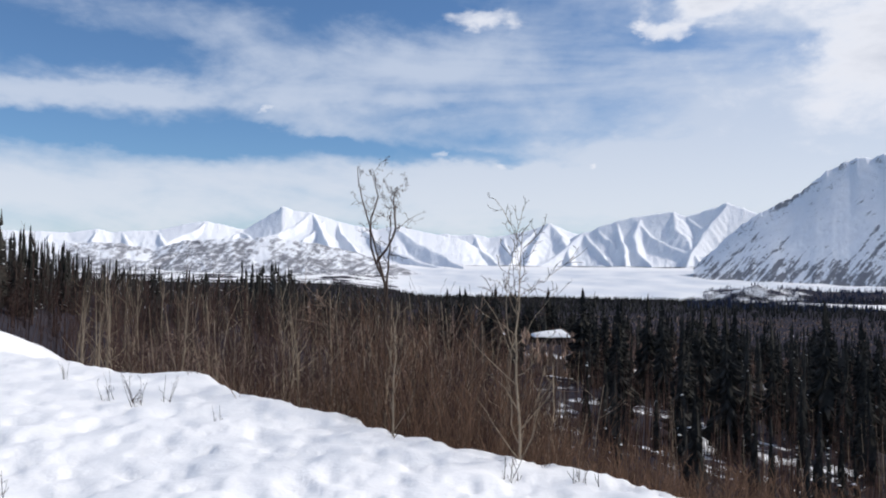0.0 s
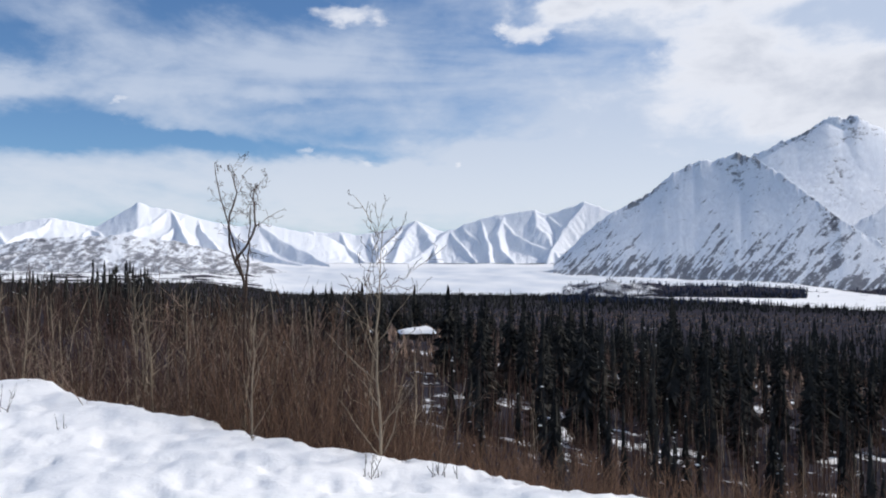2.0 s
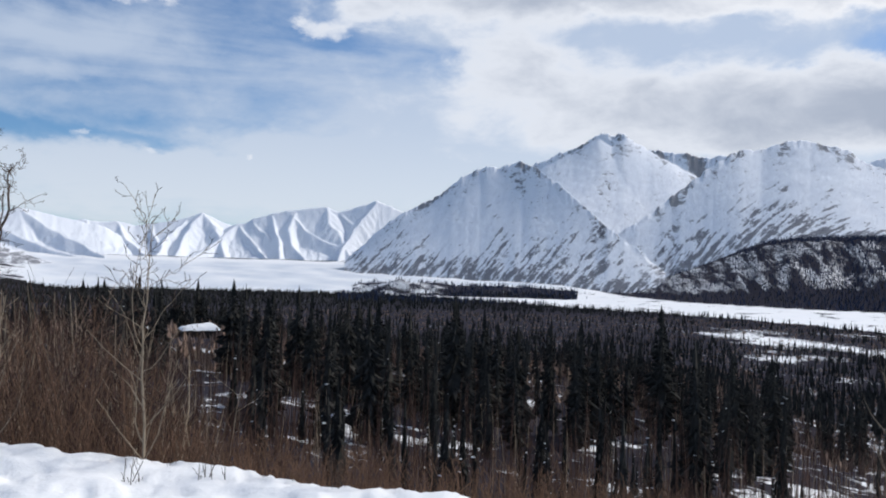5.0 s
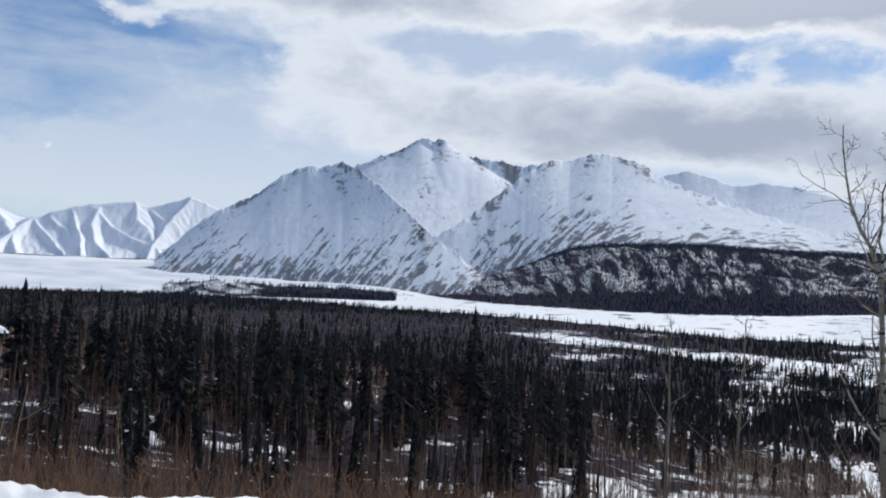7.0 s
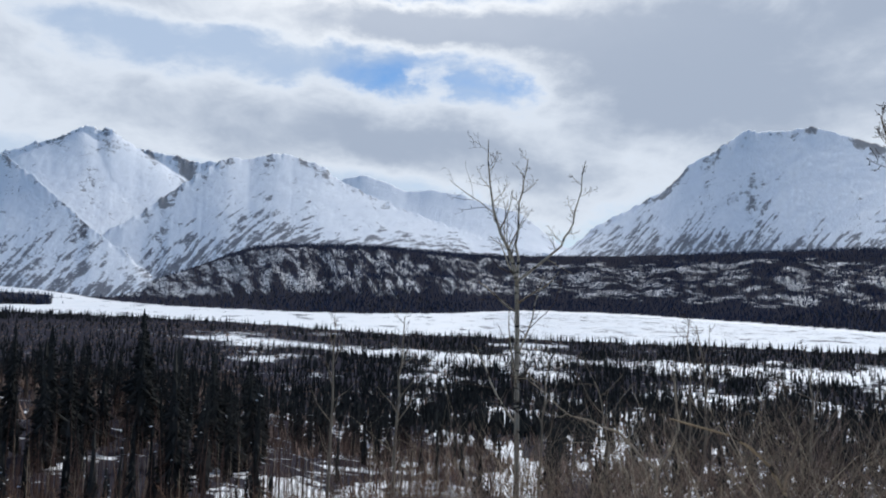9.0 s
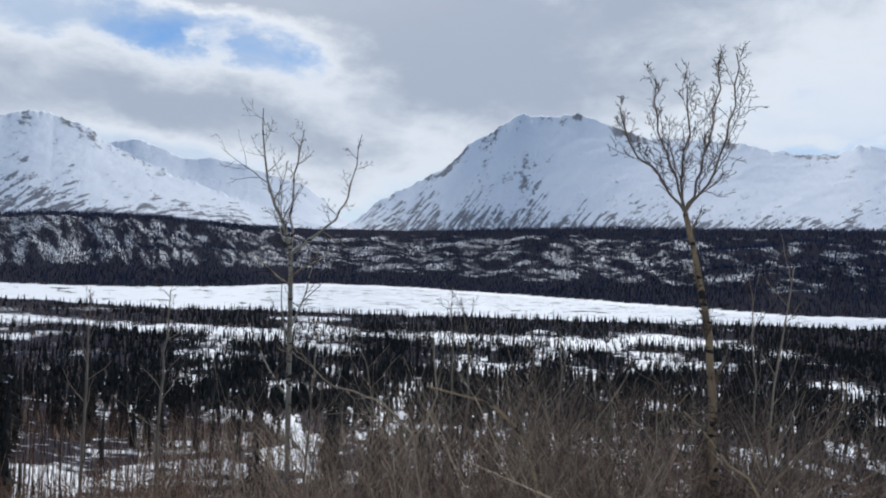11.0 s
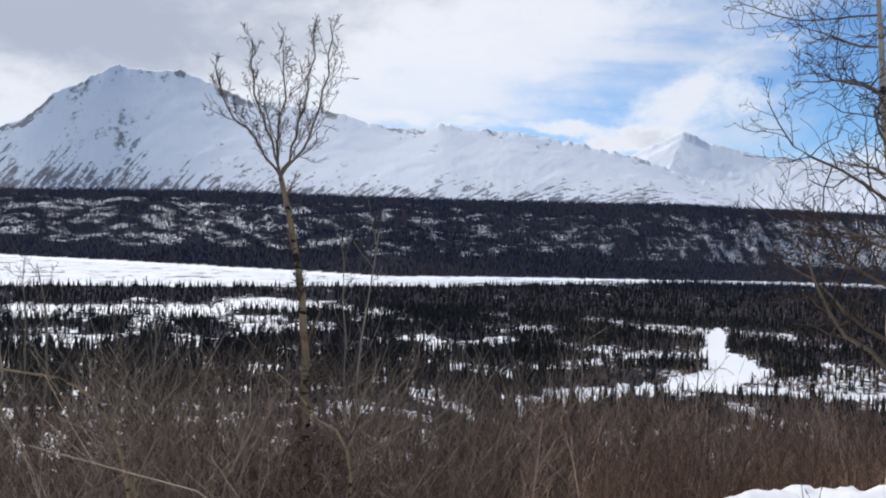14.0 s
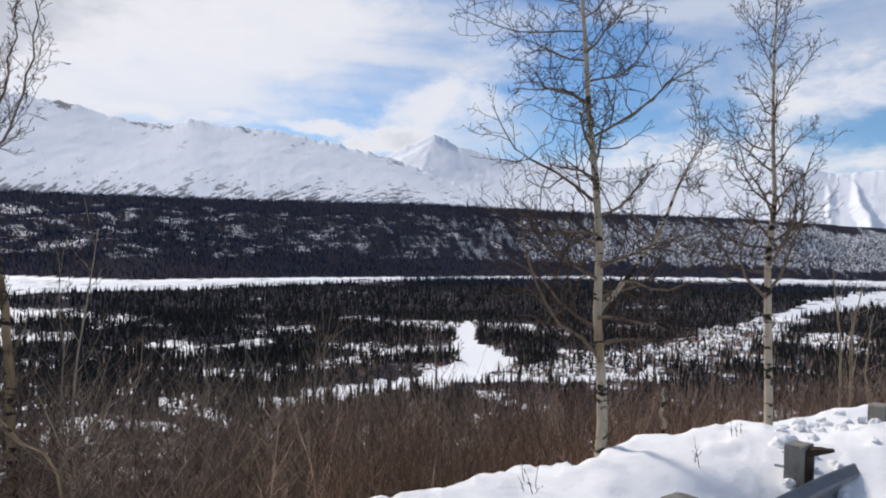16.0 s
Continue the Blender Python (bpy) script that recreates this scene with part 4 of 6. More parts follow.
brush_belt("dry_brush", "rusty low brush and dry grass along the bank", 6, 3000, -8, 60, 0.3, 9, 5, RED_BRUSH, 0.014, 4, 0.2, 0.45, 0.10, 2.2, False)
brush_belt("dry_brush", "short dry tufts along the edge of the snow", 10, 420, -20, 22, 0.0, 1.0, 1, RED_BRUSH, 0.008, 5, 0.22, 0.5, 0.10, 0.36, False)
brush_belt("dry_brush", "rusty low twigs along the roadside bank", 7, 900, 112, 156, 0.3, 4, 4, RED_BRUSH, 0.012, 5, 0.18, 0.45, 0.10, 1.6, False)


def pole_wood(name, label, seed, count, az0, az1, r0, r1, h0, h1, mat, radius, twigs):
    rng = rand(seed)
    az = rng.uniform(az0, az1, count)
    r = np.sqrt(rng.uniform(r0 * r0, r1 * r1, count))
    keep = fbm(az * 0.3, r / 25, 3, seed) > -0.35
    az, r = az[keep], r[keep]
    x, y = polar(az, r)
    z = ground_height(az, r)
    h = rng.uniform(h0, h1, len(az))
    # before the cabin, poles are cut to stay under the camera's sightline
    h = np.where((az > 5.6) & (az < 9.6), np.clip((EYE - 0.0812 * r - z) * rng.uniform(0.5, 1.0, len(az)), 0.3, h), h)
    base = np.stack([x, y, z], -1)
    co, f = joined(stems(rng, base, h, 0.04, radius * (0.5 + 0.6 * rng.uniform(0, 1, len(az))), twigs, 0.22, 0.02, 3, 4, False))
    return tagged(new(name, mesh_of(name, co, f, mat)), label, "brush", kind="stuff")


pole_wood("bare_poles", "grey leafless poles between the spruces", 21, 1300, -34, 8, 40, 170, 2.0, 5.5, BRUSH, 0.055, 3)
pole_wood("bare_poles", "dark thin bare poles crowding between the spruces", 29, 5200, 6, 64, 40, 190, 2.5, 6.5, BRUSH, 0.045, 2)
pole_wood("bare_poles", "pale bare birch poles between the spruces", 26, 700, 4, 62, 35, 150, 2.0, 5.0, PALE_BRUSH, 0.035, 5)
pole_wood("bare_poles", "grey leafless poles on the snowy slope", 22, 900, 55, 120, 22, 130, 2.0, 5.0, PALE_BRUSH, 0.05, 5)
pole_wood("bare_poles", "brown leafless poles on the brushy slope", 27, 1700, 55, 122, 18, 120, 2.0, 4.5, WILLOW, 0.05, 4)
pole_wood("bare_poles", "brown leafless poles below the roadside", 23, 2200, 100, 160, 22, 150, 2.5, 6.0, WILLOW, 0.06, 3)


pole_wood("undergrowth", "reddish leafless undergrowth between the spruces", 24, 2400, -8, 62, 14, 110, 1.0, 3.0, BRUSH, 0.04, 3)
pole_wood("undergrowth", "dark tangled undergrowth at the foot of the bank", 28, 3600, 2, 58, 12, 66, 0.9, 2.6, BRUSH, 0.035, 3)
pole_wood("undergrowth", "brown leafless undergrowth on the lower slope", 25, 1600, 96, 156, 20, 140, 1.2, 3.2, SUNLIT_BRUSH, 0.035, 4)


# ---- spruces ----
def spruce(rng, height, width, whorls, crooked=0.0, full=True):
    """Trunk and crown of a narrow, ragged spruce."""
    p = 6
    u = np.linspace(0, 1, p)
    line = np.zeros((1, p, 3))
    line[0, :, 2] = u * height
    line[0, :, 0] = crooked * np.sin(u * 5) * u
    trunk = tubes(line, (0.018 * height * (1.05 - u))[None], 6)
    co, faces = [], []
    n = 0
    # a dark inner column, uneven, then drooping boughs at all heights
    rings = 9
    for i in range(rings):
        k = i / (rings - 1)
        wide = width * 0.46 * (1.02 - k) ** 0.85 * rng.uniform(0.7, 1.25)
        cx = crooked * math.sin(5 * k) * k
        for j in range(5):
            a = 1.2566 * j + 0.5 * i
            co.append((cx + wide * rng.uniform(0.6, 1.2) * math.cos(a), wide * rng.uniform(0.6, 1.2) * math.sin(a), height * (0.10 + 0.88 * k) + rng.uniform(-0.02, 0.02) * height))
        if i:
            for j in range(5):
                a, b = n + (i - 1) * 5 + j, n + (i - 1) * 5 + (j + 1) % 5
                faces += [(a, b, b + 5), (a, b + 5, a + 5)]
    n += rings * 5
    for i in range(int(whorls * 8.5)):
        k = rng.uniform(0, 1) ** 1.15
        z = height * (0.09 + 0.90 * k)
        reach = 1.18 * width * (1.02 - k) ** 0.85 * min(1.0, 0.55 + 2.2 * k) * rng.uniform(0.5, 1.25)
        cx = crooked * math.sin(5 * z / height) * z / height
        a = rng.uniform(0, 6.283)
        l = reach * rng.uniform(0.6, 1.0)
        w = 0.11 * l + 0.02 * height / whorls
        drop = rng.uniform(0.45, 1.1) * l
        dx, dy = math.cos(a), math.sin(a)
        co += [(cx, 0, z + 0.1 * l), (cx + dx * l * 0.55 - dy * w, dy * l * 0.55 + dx * w, z - 0.5 * drop), (cx + dx * l, dy * l, z - drop + rng.uniform(0.02, 0.2) * l),
               (cx + dx * l * 0.55 + dy * w, dy * l * 0.55 - dx * w, z - 0.5 * drop), (cx + dx * l * 0.5, dy * l * 0.5, z - 1.0 * drop - 0.08 * l)]
        faces += [(n, n + 1, n + 2), (n, n + 2, n + 3)] + ([(n + 1, n + 4, n + 2), (n + 4, n + 3, n + 2)] if full else [])
        n += 5
    # the leader at the top
    co += [(cx, 0, height * 1.03), (0.15 * width + cx, 0, height * 0.86), (cx - 0.08 * width, 0.13 * width, height * 0.84), (cx - 0.08 * width, -0.13 * width, height * 0.88)]
    faces += [(n, n + 1, n + 2), (n, n + 2, n + 3), (n, n + 3, n + 1)]
    return trunk, (np.array(co), np.array(faces))


def spruce_thing(seed, height, width, whorls, crooked):
    trunk, crown = spruce(rand(seed), height, width, whorls, crooked)
    root = new("spruce_tree")
    for name, (co, f), mat in (("trunk", trunk, SPRUCE_BARK), ("crown", crown, NEEDLE)):
        ob = new(name, mesh_of(name, co, f, mat, soft=False))
        ob.parent = root
    return tagged(root, "tall dark narrow spruce standing on the snowy slope", "tree", "spruces on the slope")


SPRUCE_KINDS = [spruce_thing(300 + i, 10.0, w, n, c) for i, (w, n, c) in enumerate(((1.5, 36, 0.1), (1.2, 34, 0.25), (1.7, 38, 0.0), (1.05, 32, 0.3), (1.9, 36, 0.1)))]
used_kinds = set()


def on_sightline(az, r):
    """The camera's wedge of view to the cabin, kept free of spruces."""
    return 5.4 < az < 9.8 and 40 < r < 192


def plant_spruce(az, r, height, rng, label=""):
    if on_sightline(az, r):
        r = 196.0
    i = int(rng.integers(0, len(SPRUCE_KINDS)))
    z = float(ground_height(az, r)) - 0.2
    s = height / 10.0
    m = pose(*polar(az, r), z, rng.uniform(-1.5, 1.5), rng.uniform(-1.5, 1.5), rng.uniform(0, 360))
    ob = SPRUCE_KINDS[i]
    if i in used_kinds:
        ob = copy_thing(ob, m)
    used_kinds.add(i)
    ob.matrix_basis = m @ Matrix.Diagonal((s * rng.uniform(0.95, 1.4), s * rng.uniform(0.95, 1.4), s, 1))
    if label:
        ob["label"] = label
    return ob


# stands of spruce: bearings, distances, heights, how many
STANDS = (
    (-18, 3, 90, 190, 6, 9, 16), (3, 24, 55, 170, 8, 11, 34), (22, 46, 55, 170, 8, 12, 46),
    (44, 60, 85, 240, 8, 13, 20), (58, 75, 110, 250, 6, 11, 10), (75, 105, 140, 260, 6, 9, 6), (104, 126, 50, 150, 5, 8, 20), (122, 152, 45, 150, 5, 8, 12),
)
grow = rand(40)
for a0, a1, r0, r1, h0, h1, n in STANDS:
    for i in range(n):
        plant_spruce(grow.uniform(a0, a1), math.sqrt(grow.uniform(r0 * r0, r1 * r1)), grow.uniform(h0, h1), grow)
# the wood on the shoulder, whose tops fall towards the valley
for i in range(44):
    az, r = -34 + 22 * grow.uniform(0, 1) ** 1.5, grow.uniform(50, 95)
    el = np.interp(az, (-34, -29, -27, -25.7, -24, -21.3, -18.8, -12), (3.0, 2.7, 2.3, 1.7, 1.05, 0.3, -0.2, -0.7)) - 1.6 * grow.uniform(0, 1) ** 1.6
    plant_spruce(az, r, EYE + r * math.tan(radians(el)) - float(ground_height(az, r)), grow, "dark spruce in the dense wood on the shoulder")
for i in range(44):
    az, r = grow.uniform(70, 136), grow.uniform(30, 60)
    el = np.interp(az, (70, 80, 98, 106, 136), (-9.6, -8.0, -8.2, -9.6, -9.4)) - 3.2 * grow.uniform(0, 1)
    plant_spruce(az, r, EYE + r * math.tan(radians(el)) - float(ground_height(az, r)), grow, "small dark spruce behind the leafless brush")
for az, r, h, text in ((68.5, 160, 10.5, "lone dark spruce in a snowy clearing"), (25.3, 95, 14, ""), (39.9, 110, 16, ""), (107.5, 62, 9, ""), (111, 70, 8, ""), (71.5, 60, 7.5, ""), (76.4, 66, 9.5, ""), (118.5, 75, 9.5, ""), (121, 90, 8, ""), (110.5, 52, 7.5, ""), (126.5, 80, 8, ""), (113.5, 60, 6.5, "")):
    plant_spruce(az, r, h, grow, text)


# the tallest, whose tips stand over the far wood: bearing, distance, elevation of the tip
for az, r, el in ((0.4, 120, -1.0), (1.3, 118, -0.9), (1.7, 122, -1.0), (3.2, 112, -1.2), (3.8, 108, -0.7), (4.9, 116, -1.1), (5.3, 105, -1.0), (7.6, 200, -0.9), (6.4, 204, -1.4), (9.9, 104, -0.9), (10.8, 98, -1.2), (12.5, 108, -1.5), (14.2, 95, -1.3), (15.5, 90, -1.6),
                  (17.9, 88, -1.8), (20, 92, -2.2), (22.3, 84, -2.8), (25.4, 80, -1.6), (29.7, 78, -3.4), (32, 82, -3.0), (34.3, 76, -3.0), (36.5, 84, -3.8), (39.7, 88, -2.3), (42, 80, -4.0), (44.4, 84, -4.3), (47, 90, -5.0), (18.6, 94, -2.4), (27.5, 86, -2.6)):
    plant_spruce(az, r, EYE + r * math.tan(radians(el)) - float(ground_height(az, r)), grow, "tall dark spruce rising over the far wood")
for az, r, el in ((112.4, 55, -9.2), (121.0, 60, -8.7), (117.2, 58, -9.6), (126.0, 62, -9.0), (129.4, 60, -8.8), (109.2, 50, -10.0), (133.0, 60, -8.9), (106.3, 58, -9.3), (123.4, 54, -10.0), (115.2, 50, -10.4), (62.9, 48, -11.2), (67.9, 55, -9.4), (112.9, 66, -9.4)):
    plant_spruce(az, r, EYE + r * math.tan(radians(el)) - float(ground_height(az, r)), grow, "dark spruce standing out of the leafless brush")


def mid_wood(name, label, seed, stands):
    """Spruces of the same kinds, too many to tell apart, as one wood."""
    rng = rand(seed)
    kinds = [spruce(rng, 10.0, w, 20, 0.2, False)[1] for w in (1.25, 1.0, 1.5, 1.3)]
    pieces = []
    clumps = []
    for a0, a1, r0, r1, h0, h1, n in stands:
        az = rng.uniform(a0, a1, n)
        r = np.sqrt(rng.uniform(r0 * r0, r1 * r1, n))
        z = ground_height(az, r)
        x, y = polar(az, r)
        for i in range(n):
            if on_sightline(az[i], r[i]):
                continue
            co, f = kinds[int(rng.integers(0, len(kinds)))]
            a, s = rng.uniform(0, 6.28), rng.uniform(h0, h1) / 10
            turn = np.array([[math.cos(a), -math.sin(a), 0], [math.sin(a), math.cos(a), 0], [0, 0, 1]])
            pieces.append(((co @ turn.T) * (s * rng.uniform(0.85, 1.25), s * rng.uniform(0.85, 1.25), s) + (x[i], y[i], z[i] - 0.2), f))
            if r[i] < 150 and rng.uniform() < 0.8:
                tips = pieces[-1][0][47::5]
                clumps += [tips[q] for q in rng.integers(0, len(tips), 6)]
    # old snow left on the boughs
    lump = np.array([(1, 0, 0), (-0.5, 0.8, 0.1), (-0.5, -0.8, 0), (0, 0, 0.6), (0.1, 0, -0.3)])
    side = np.array([(0, 1, 3), (1, 2, 3), (2, 0, 3), (1, 0, 4), (2, 1, 4), (0, 2, 4)])
    bits = []
    for c in clumps:
        a = rng.uniform(0, 6.28)
        turn = np.array([[math.cos(a), -math.sin(a), 0], [math.sin(a), math.cos(a), 0], [0, 0, 1]])
        bits.append(((lump @ turn.T) * rng.uniform(0.03, 0.09) / rng.uniform(0.45, 1.0) * (1, 1, 0.6) + c, side))
    bc, bf = joined(bits)
    tagged(new("bough_snow", mesh_of("bough_snow", bc, bf, SNOW_GROUND)), "bits of old snow on the spruce boughs", "snow", kind="stuff")
    co, f = joined(pieces)
    return tagged(new(name, mesh_of(name, co, f, NEEDLE, soft=False)), label, "forest", kind="stuff")


mid_wood("spruce_wood", "dark dense spruce wood on the slope below", 60, (
    (-34, -25, 48, 90, 3.6, 5.8, 170), (-25, -14, 60, 130, 4.0, 5.8, 110), (-14, -4, 80, 150, 6.0, 8.8, 90), (-14, 4, 110, 230, 5, 8, 60), (2, 24, 60, 230, 5, 10, 150), (20, 48, 55, 230, 5, 10.5, 190), (46, 62, 75, 260, 5, 9, 60), (10, 50, 34, 62, 3.0, 6.0, 50),
    (60, 104, 100, 260, 4, 7.5, 110), (103, 152, 48, 200, 3.5, 7.5, 190)))


def far_wood(name, label, seed, tries, az0, az1, r0, r1, tiers, lowest, keep_over, h0=6.0, h1=12.0, open_only=False, mat=HAZED_NEEDLE):
    """A wood of many small spruces, where cover_at() has woods."""
    rng = rand(seed)
    az = rng.uniform(az0, az1, tries)
    r = np.sqrt(rng.uniform(r0 * r0, r1 * r1, tries))
    c = cover_at(az, r)
    keep = rng.uniform(0, 1, tries) < np.clip((c - keep_over) / 0.5, lowest * (c > 0.03), 1)
    if open_only:
        keep = (c < 0.95) & (c > 0.1)
    # on the left the valley holds more brush than spruce
    keep &= (r > 1250) | (rng.uniform(0, 1, tries) < np.where((az > 112) & (r < 430), 0.4, np.interp(az, (-5, 48, 60), (0.28, 0.28, 1.0))))
    keep &= (r < 1500) | (rng.uniform(0, 1, tries) < np.interp(az, (33, 36, 44, 54), (1.0, 0.12, 0.3, 1.0)))
    keep &= (r < np.interp(az, NEAR_AZ, NEAR_R)) | (r > np.interp(az, FAR_AZ, FAR_R)) | ((az < 35) & (c > 0.5))
    az, r, c = az[keep], r[keep], c[keep]
    z = ground_height(az, r)
    x, y = polar(az, r)
    n = len(az)
    h = rng.uniform(h0, h1, n) * (0.75 + 0.35 * c)
    w = h * (rng.uniform(0.08, 0.13, n) if open_only else rng.uniform(0.08, 0.15, n))
    k_sides = 3
    co, faces, start = [], [], 0
    for lo, hi, k in {1: ((0.02, 1.0, 1.0),), 2: ((0.02, 0.66, 1.0), (0.42, 1.03, 0.62)), 3: ((0.0, 0.5, 1.0), (0.25, 0.75, 0.85), (0.5, 1.0, 0.6), (0.72, 1.06, 0.4))}[tiers]:
        spin = rng.uniform(0, 1.5, n)
        ring = np.stack([np.stack([x + k * w * rng.uniform(0.7, 1.3, n) * np.cos(spin + q), y + k * w * rng.uniform(0.7, 1.3, n) * np.sin(spin + q), z + lo * h], -1) for q in np.arange(k_sides) * 6.2832 / k_sides], 1)
        tip = np.stack([x + rng.normal(0, 0.02, n) * h, y + rng.normal(0, 0.02, n) * h, z + hi * h], -1)[:, None]
        co.append(np.concatenate([ring, tip], 1).reshape(-1, 3))
        i = np.arange(n)[:, None] * (k_sides + 1) + start
        faces.append(np.concatenate([np.concatenate([i + a, i + (a + 1) % k_sides, i + k_sides], 1) for a in range(k_sides)]))
        start += (k_sides + 1) * n
    return tagged(new(name, mesh_of(name, np.concatenate(co), np.concatenate(faces), mat, soft=False)), label, "forest", kind="stuff")


far_wood("spruce_wood", "dark spruce wood on the valley floor with snowy clearings", 51, 26000, -34, 156, 210, 480, 3, 0.30, 0.35, 3.5, 8.0, mat=NEEDLE)
far_wood("spruce_wood", "dark spruce wood about the snowy clearings", 54, 30000, -34, 156, 480, 800, 2, 0.28, 0.35, 4.0, 8.5, mat=NEEDLE)
far_wood("spruce_wood", "dark far spruce wood along the frozen river", 52, 64000, -34, 156, 800, 2150, 1, 0.08, 0.35, 5, 10, mat=NEEDLE)
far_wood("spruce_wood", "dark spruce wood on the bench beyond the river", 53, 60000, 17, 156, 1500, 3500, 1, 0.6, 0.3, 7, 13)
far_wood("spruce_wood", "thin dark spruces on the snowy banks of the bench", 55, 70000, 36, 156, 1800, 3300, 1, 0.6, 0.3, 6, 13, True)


def far_brush(name, label, seed, tries, az0, az1, r0, r1, h0, h1):
    """Clumps of leafless brush, too small to tell apart: each a few leaning spikes."""
    rng = rand(seed)
    az = rng.uniform(az0, az1, tries)
    r = np.sqrt(rng.uniform(r0 * r0, r1 * r1, tries))
    keep = rng.uniform(0, 1, tries) < np.clip(0.12 + 0.75 * cover_at(az, r), 0, 1) * (cover_at(az, r) > 0.06)
    keep &= r < np.interp(az, NEAR_AZ, NEAR_R)
    az, r = az[keep], r[keep]
    x, y = polar(az, r)
    z = ground_height(az, r)
    n = len(az)
    h = rng.uniform(h0, h1, n)
    co, faces = [], []
    for q in range(2):
        a = rng.uniform(0, 6.283, n)
        w = h * rng.uniform(0.10, 0.25, n)
        ox, oy = rng.normal(0, 0.3, n) * h, rng.normal(0, 0.3, n) * h
        lx, ly = rng.normal(0, 0.25, n) * h, rng.normal(0, 0.25, n) * h
        low = [np.stack([x + ox + w * np.cos(a + d), y + oy + w * np.sin(a + d), z - 0.1], -1) for d in (0, 2.1, 4.2)]
        tip = np.stack([x + ox + lx, y + oy + ly, z + h * rng.uniform(0.6, 1.1, n)], -1)
        co.append(np.stack(low + [tip], 1).reshape(-1, 3))
        i = np.arange(n)[:, None] * 4 + q * n * 4
        faces.append(np.concatenate([np.concatenate([i + d, i + (d + 1) % 3, i + 3], 1) for d in range(3)]))
    return tagged(new(name, mesh_of(name, np.concatenate(co), np.concatenate(faces), WILLOW, soft=False)), label, "brush", kind="stuff")


far_brush("valley_brush", "brown leafless brush about the snowy clearings", 71, 14000, 44, 156, 110, 480, 1.0, 2.8)
far_brush("valley_brush", "grey-brown brush on the snowy flat by the channel", 74, 8000, 110, 152, 150, 700, 1.4, 3.8)
far_brush("valley_brush", "purplish leafless brush about the valley spruces", 73, 12000, -12, 46, 100, 520, 1.4, 3.6)
far_brush("valley_brush", "low brown brush on the far valley floor", 72, 19000, -5, 150, 480, 1200, 1.5, 3.4)


# ---- trees by the viewpoint ----
def part(name, mesh, mat_or_none, parent, label=""):
    ob = new(name, mesh)
    ob.parent = parent
    if label:
        ob["label"] = label
    return ob


def shoots(rng, pts, rad, count, span, length, angle, curl, p=5, crook=0.12, thin=0.55, bud=0.0, fade=0.7):
    """Side shoots from many lines at once. pts (n, p, 3); span: where on the line; length: in metres, per line."""
    n, q, _ = pts.shape
    own = np.repeat(np.arange(n), count)
    turn = np.tile(np.arange(count), n)
    at = span[0] + (span[1] - span[0]) * (turn + rng.uniform(0, 1, len(own))) / count
    x = at * (q - 1)
    i = np.minimum(x.astype(int), q - 2)
    f = (x - i)[:, None]
    root = pts[own, i] * (1 - f) + pts[own, i + 1] * f
    t = pts[own, i + 1] - pts[own, i]
    t /= np.linalg.norm(t, axis=1, keepdims=True) + 1e-9
    # shoots leave in turn all round the line
    e1 = np.cross(t, np.where(np.abs(t[:, 2:]) > 0.9, np.array([1.0, 0, 0]), np.array([0, 0, 1.0])))
    phi = (turn * 2.4 + own * 1.7 + rng.uniform(-0.6, 0.6, len(own)))[:, None]
    v = np.cos(phi) * e1 + np.sin(phi) * np.cross(t, e1)
    v /= np.linalg.norm(v, axis=1, keepdims=True) + 1e-9
    a = np.radians(rng.uniform(*angle, len(own)))[:, None]
    d = t * np.cos(a) + v * np.sin(a)
    size = np.broadcast_to(length, (n,))[own] * rng.uniform(0.5, 1.2, len(own)) * (1.15 - fade * at)
    out = np.empty((len(own), p, 3))
    out[:, 0] = root
    for k in range(1, p):
        d = d + rng.normal(0, crook, d.shape) + np.array([0, 0, curl])
        d /= np.linalg.norm(d, axis=1, keepdims=True)
        out[:, k] = out[:, k - 1] + d * (size / (p - 1))[:, None]
    r0 = (rad[own, i] * (1 - f[:, 0]) + rad[own, i + 1] * f[:, 0]) * thin
    taper = np.linspace(1, 0.3, p)
    if bud:
        taper[-1] = bud
    return out, np.maximum(r0[:, None] * taper, 0.0024)


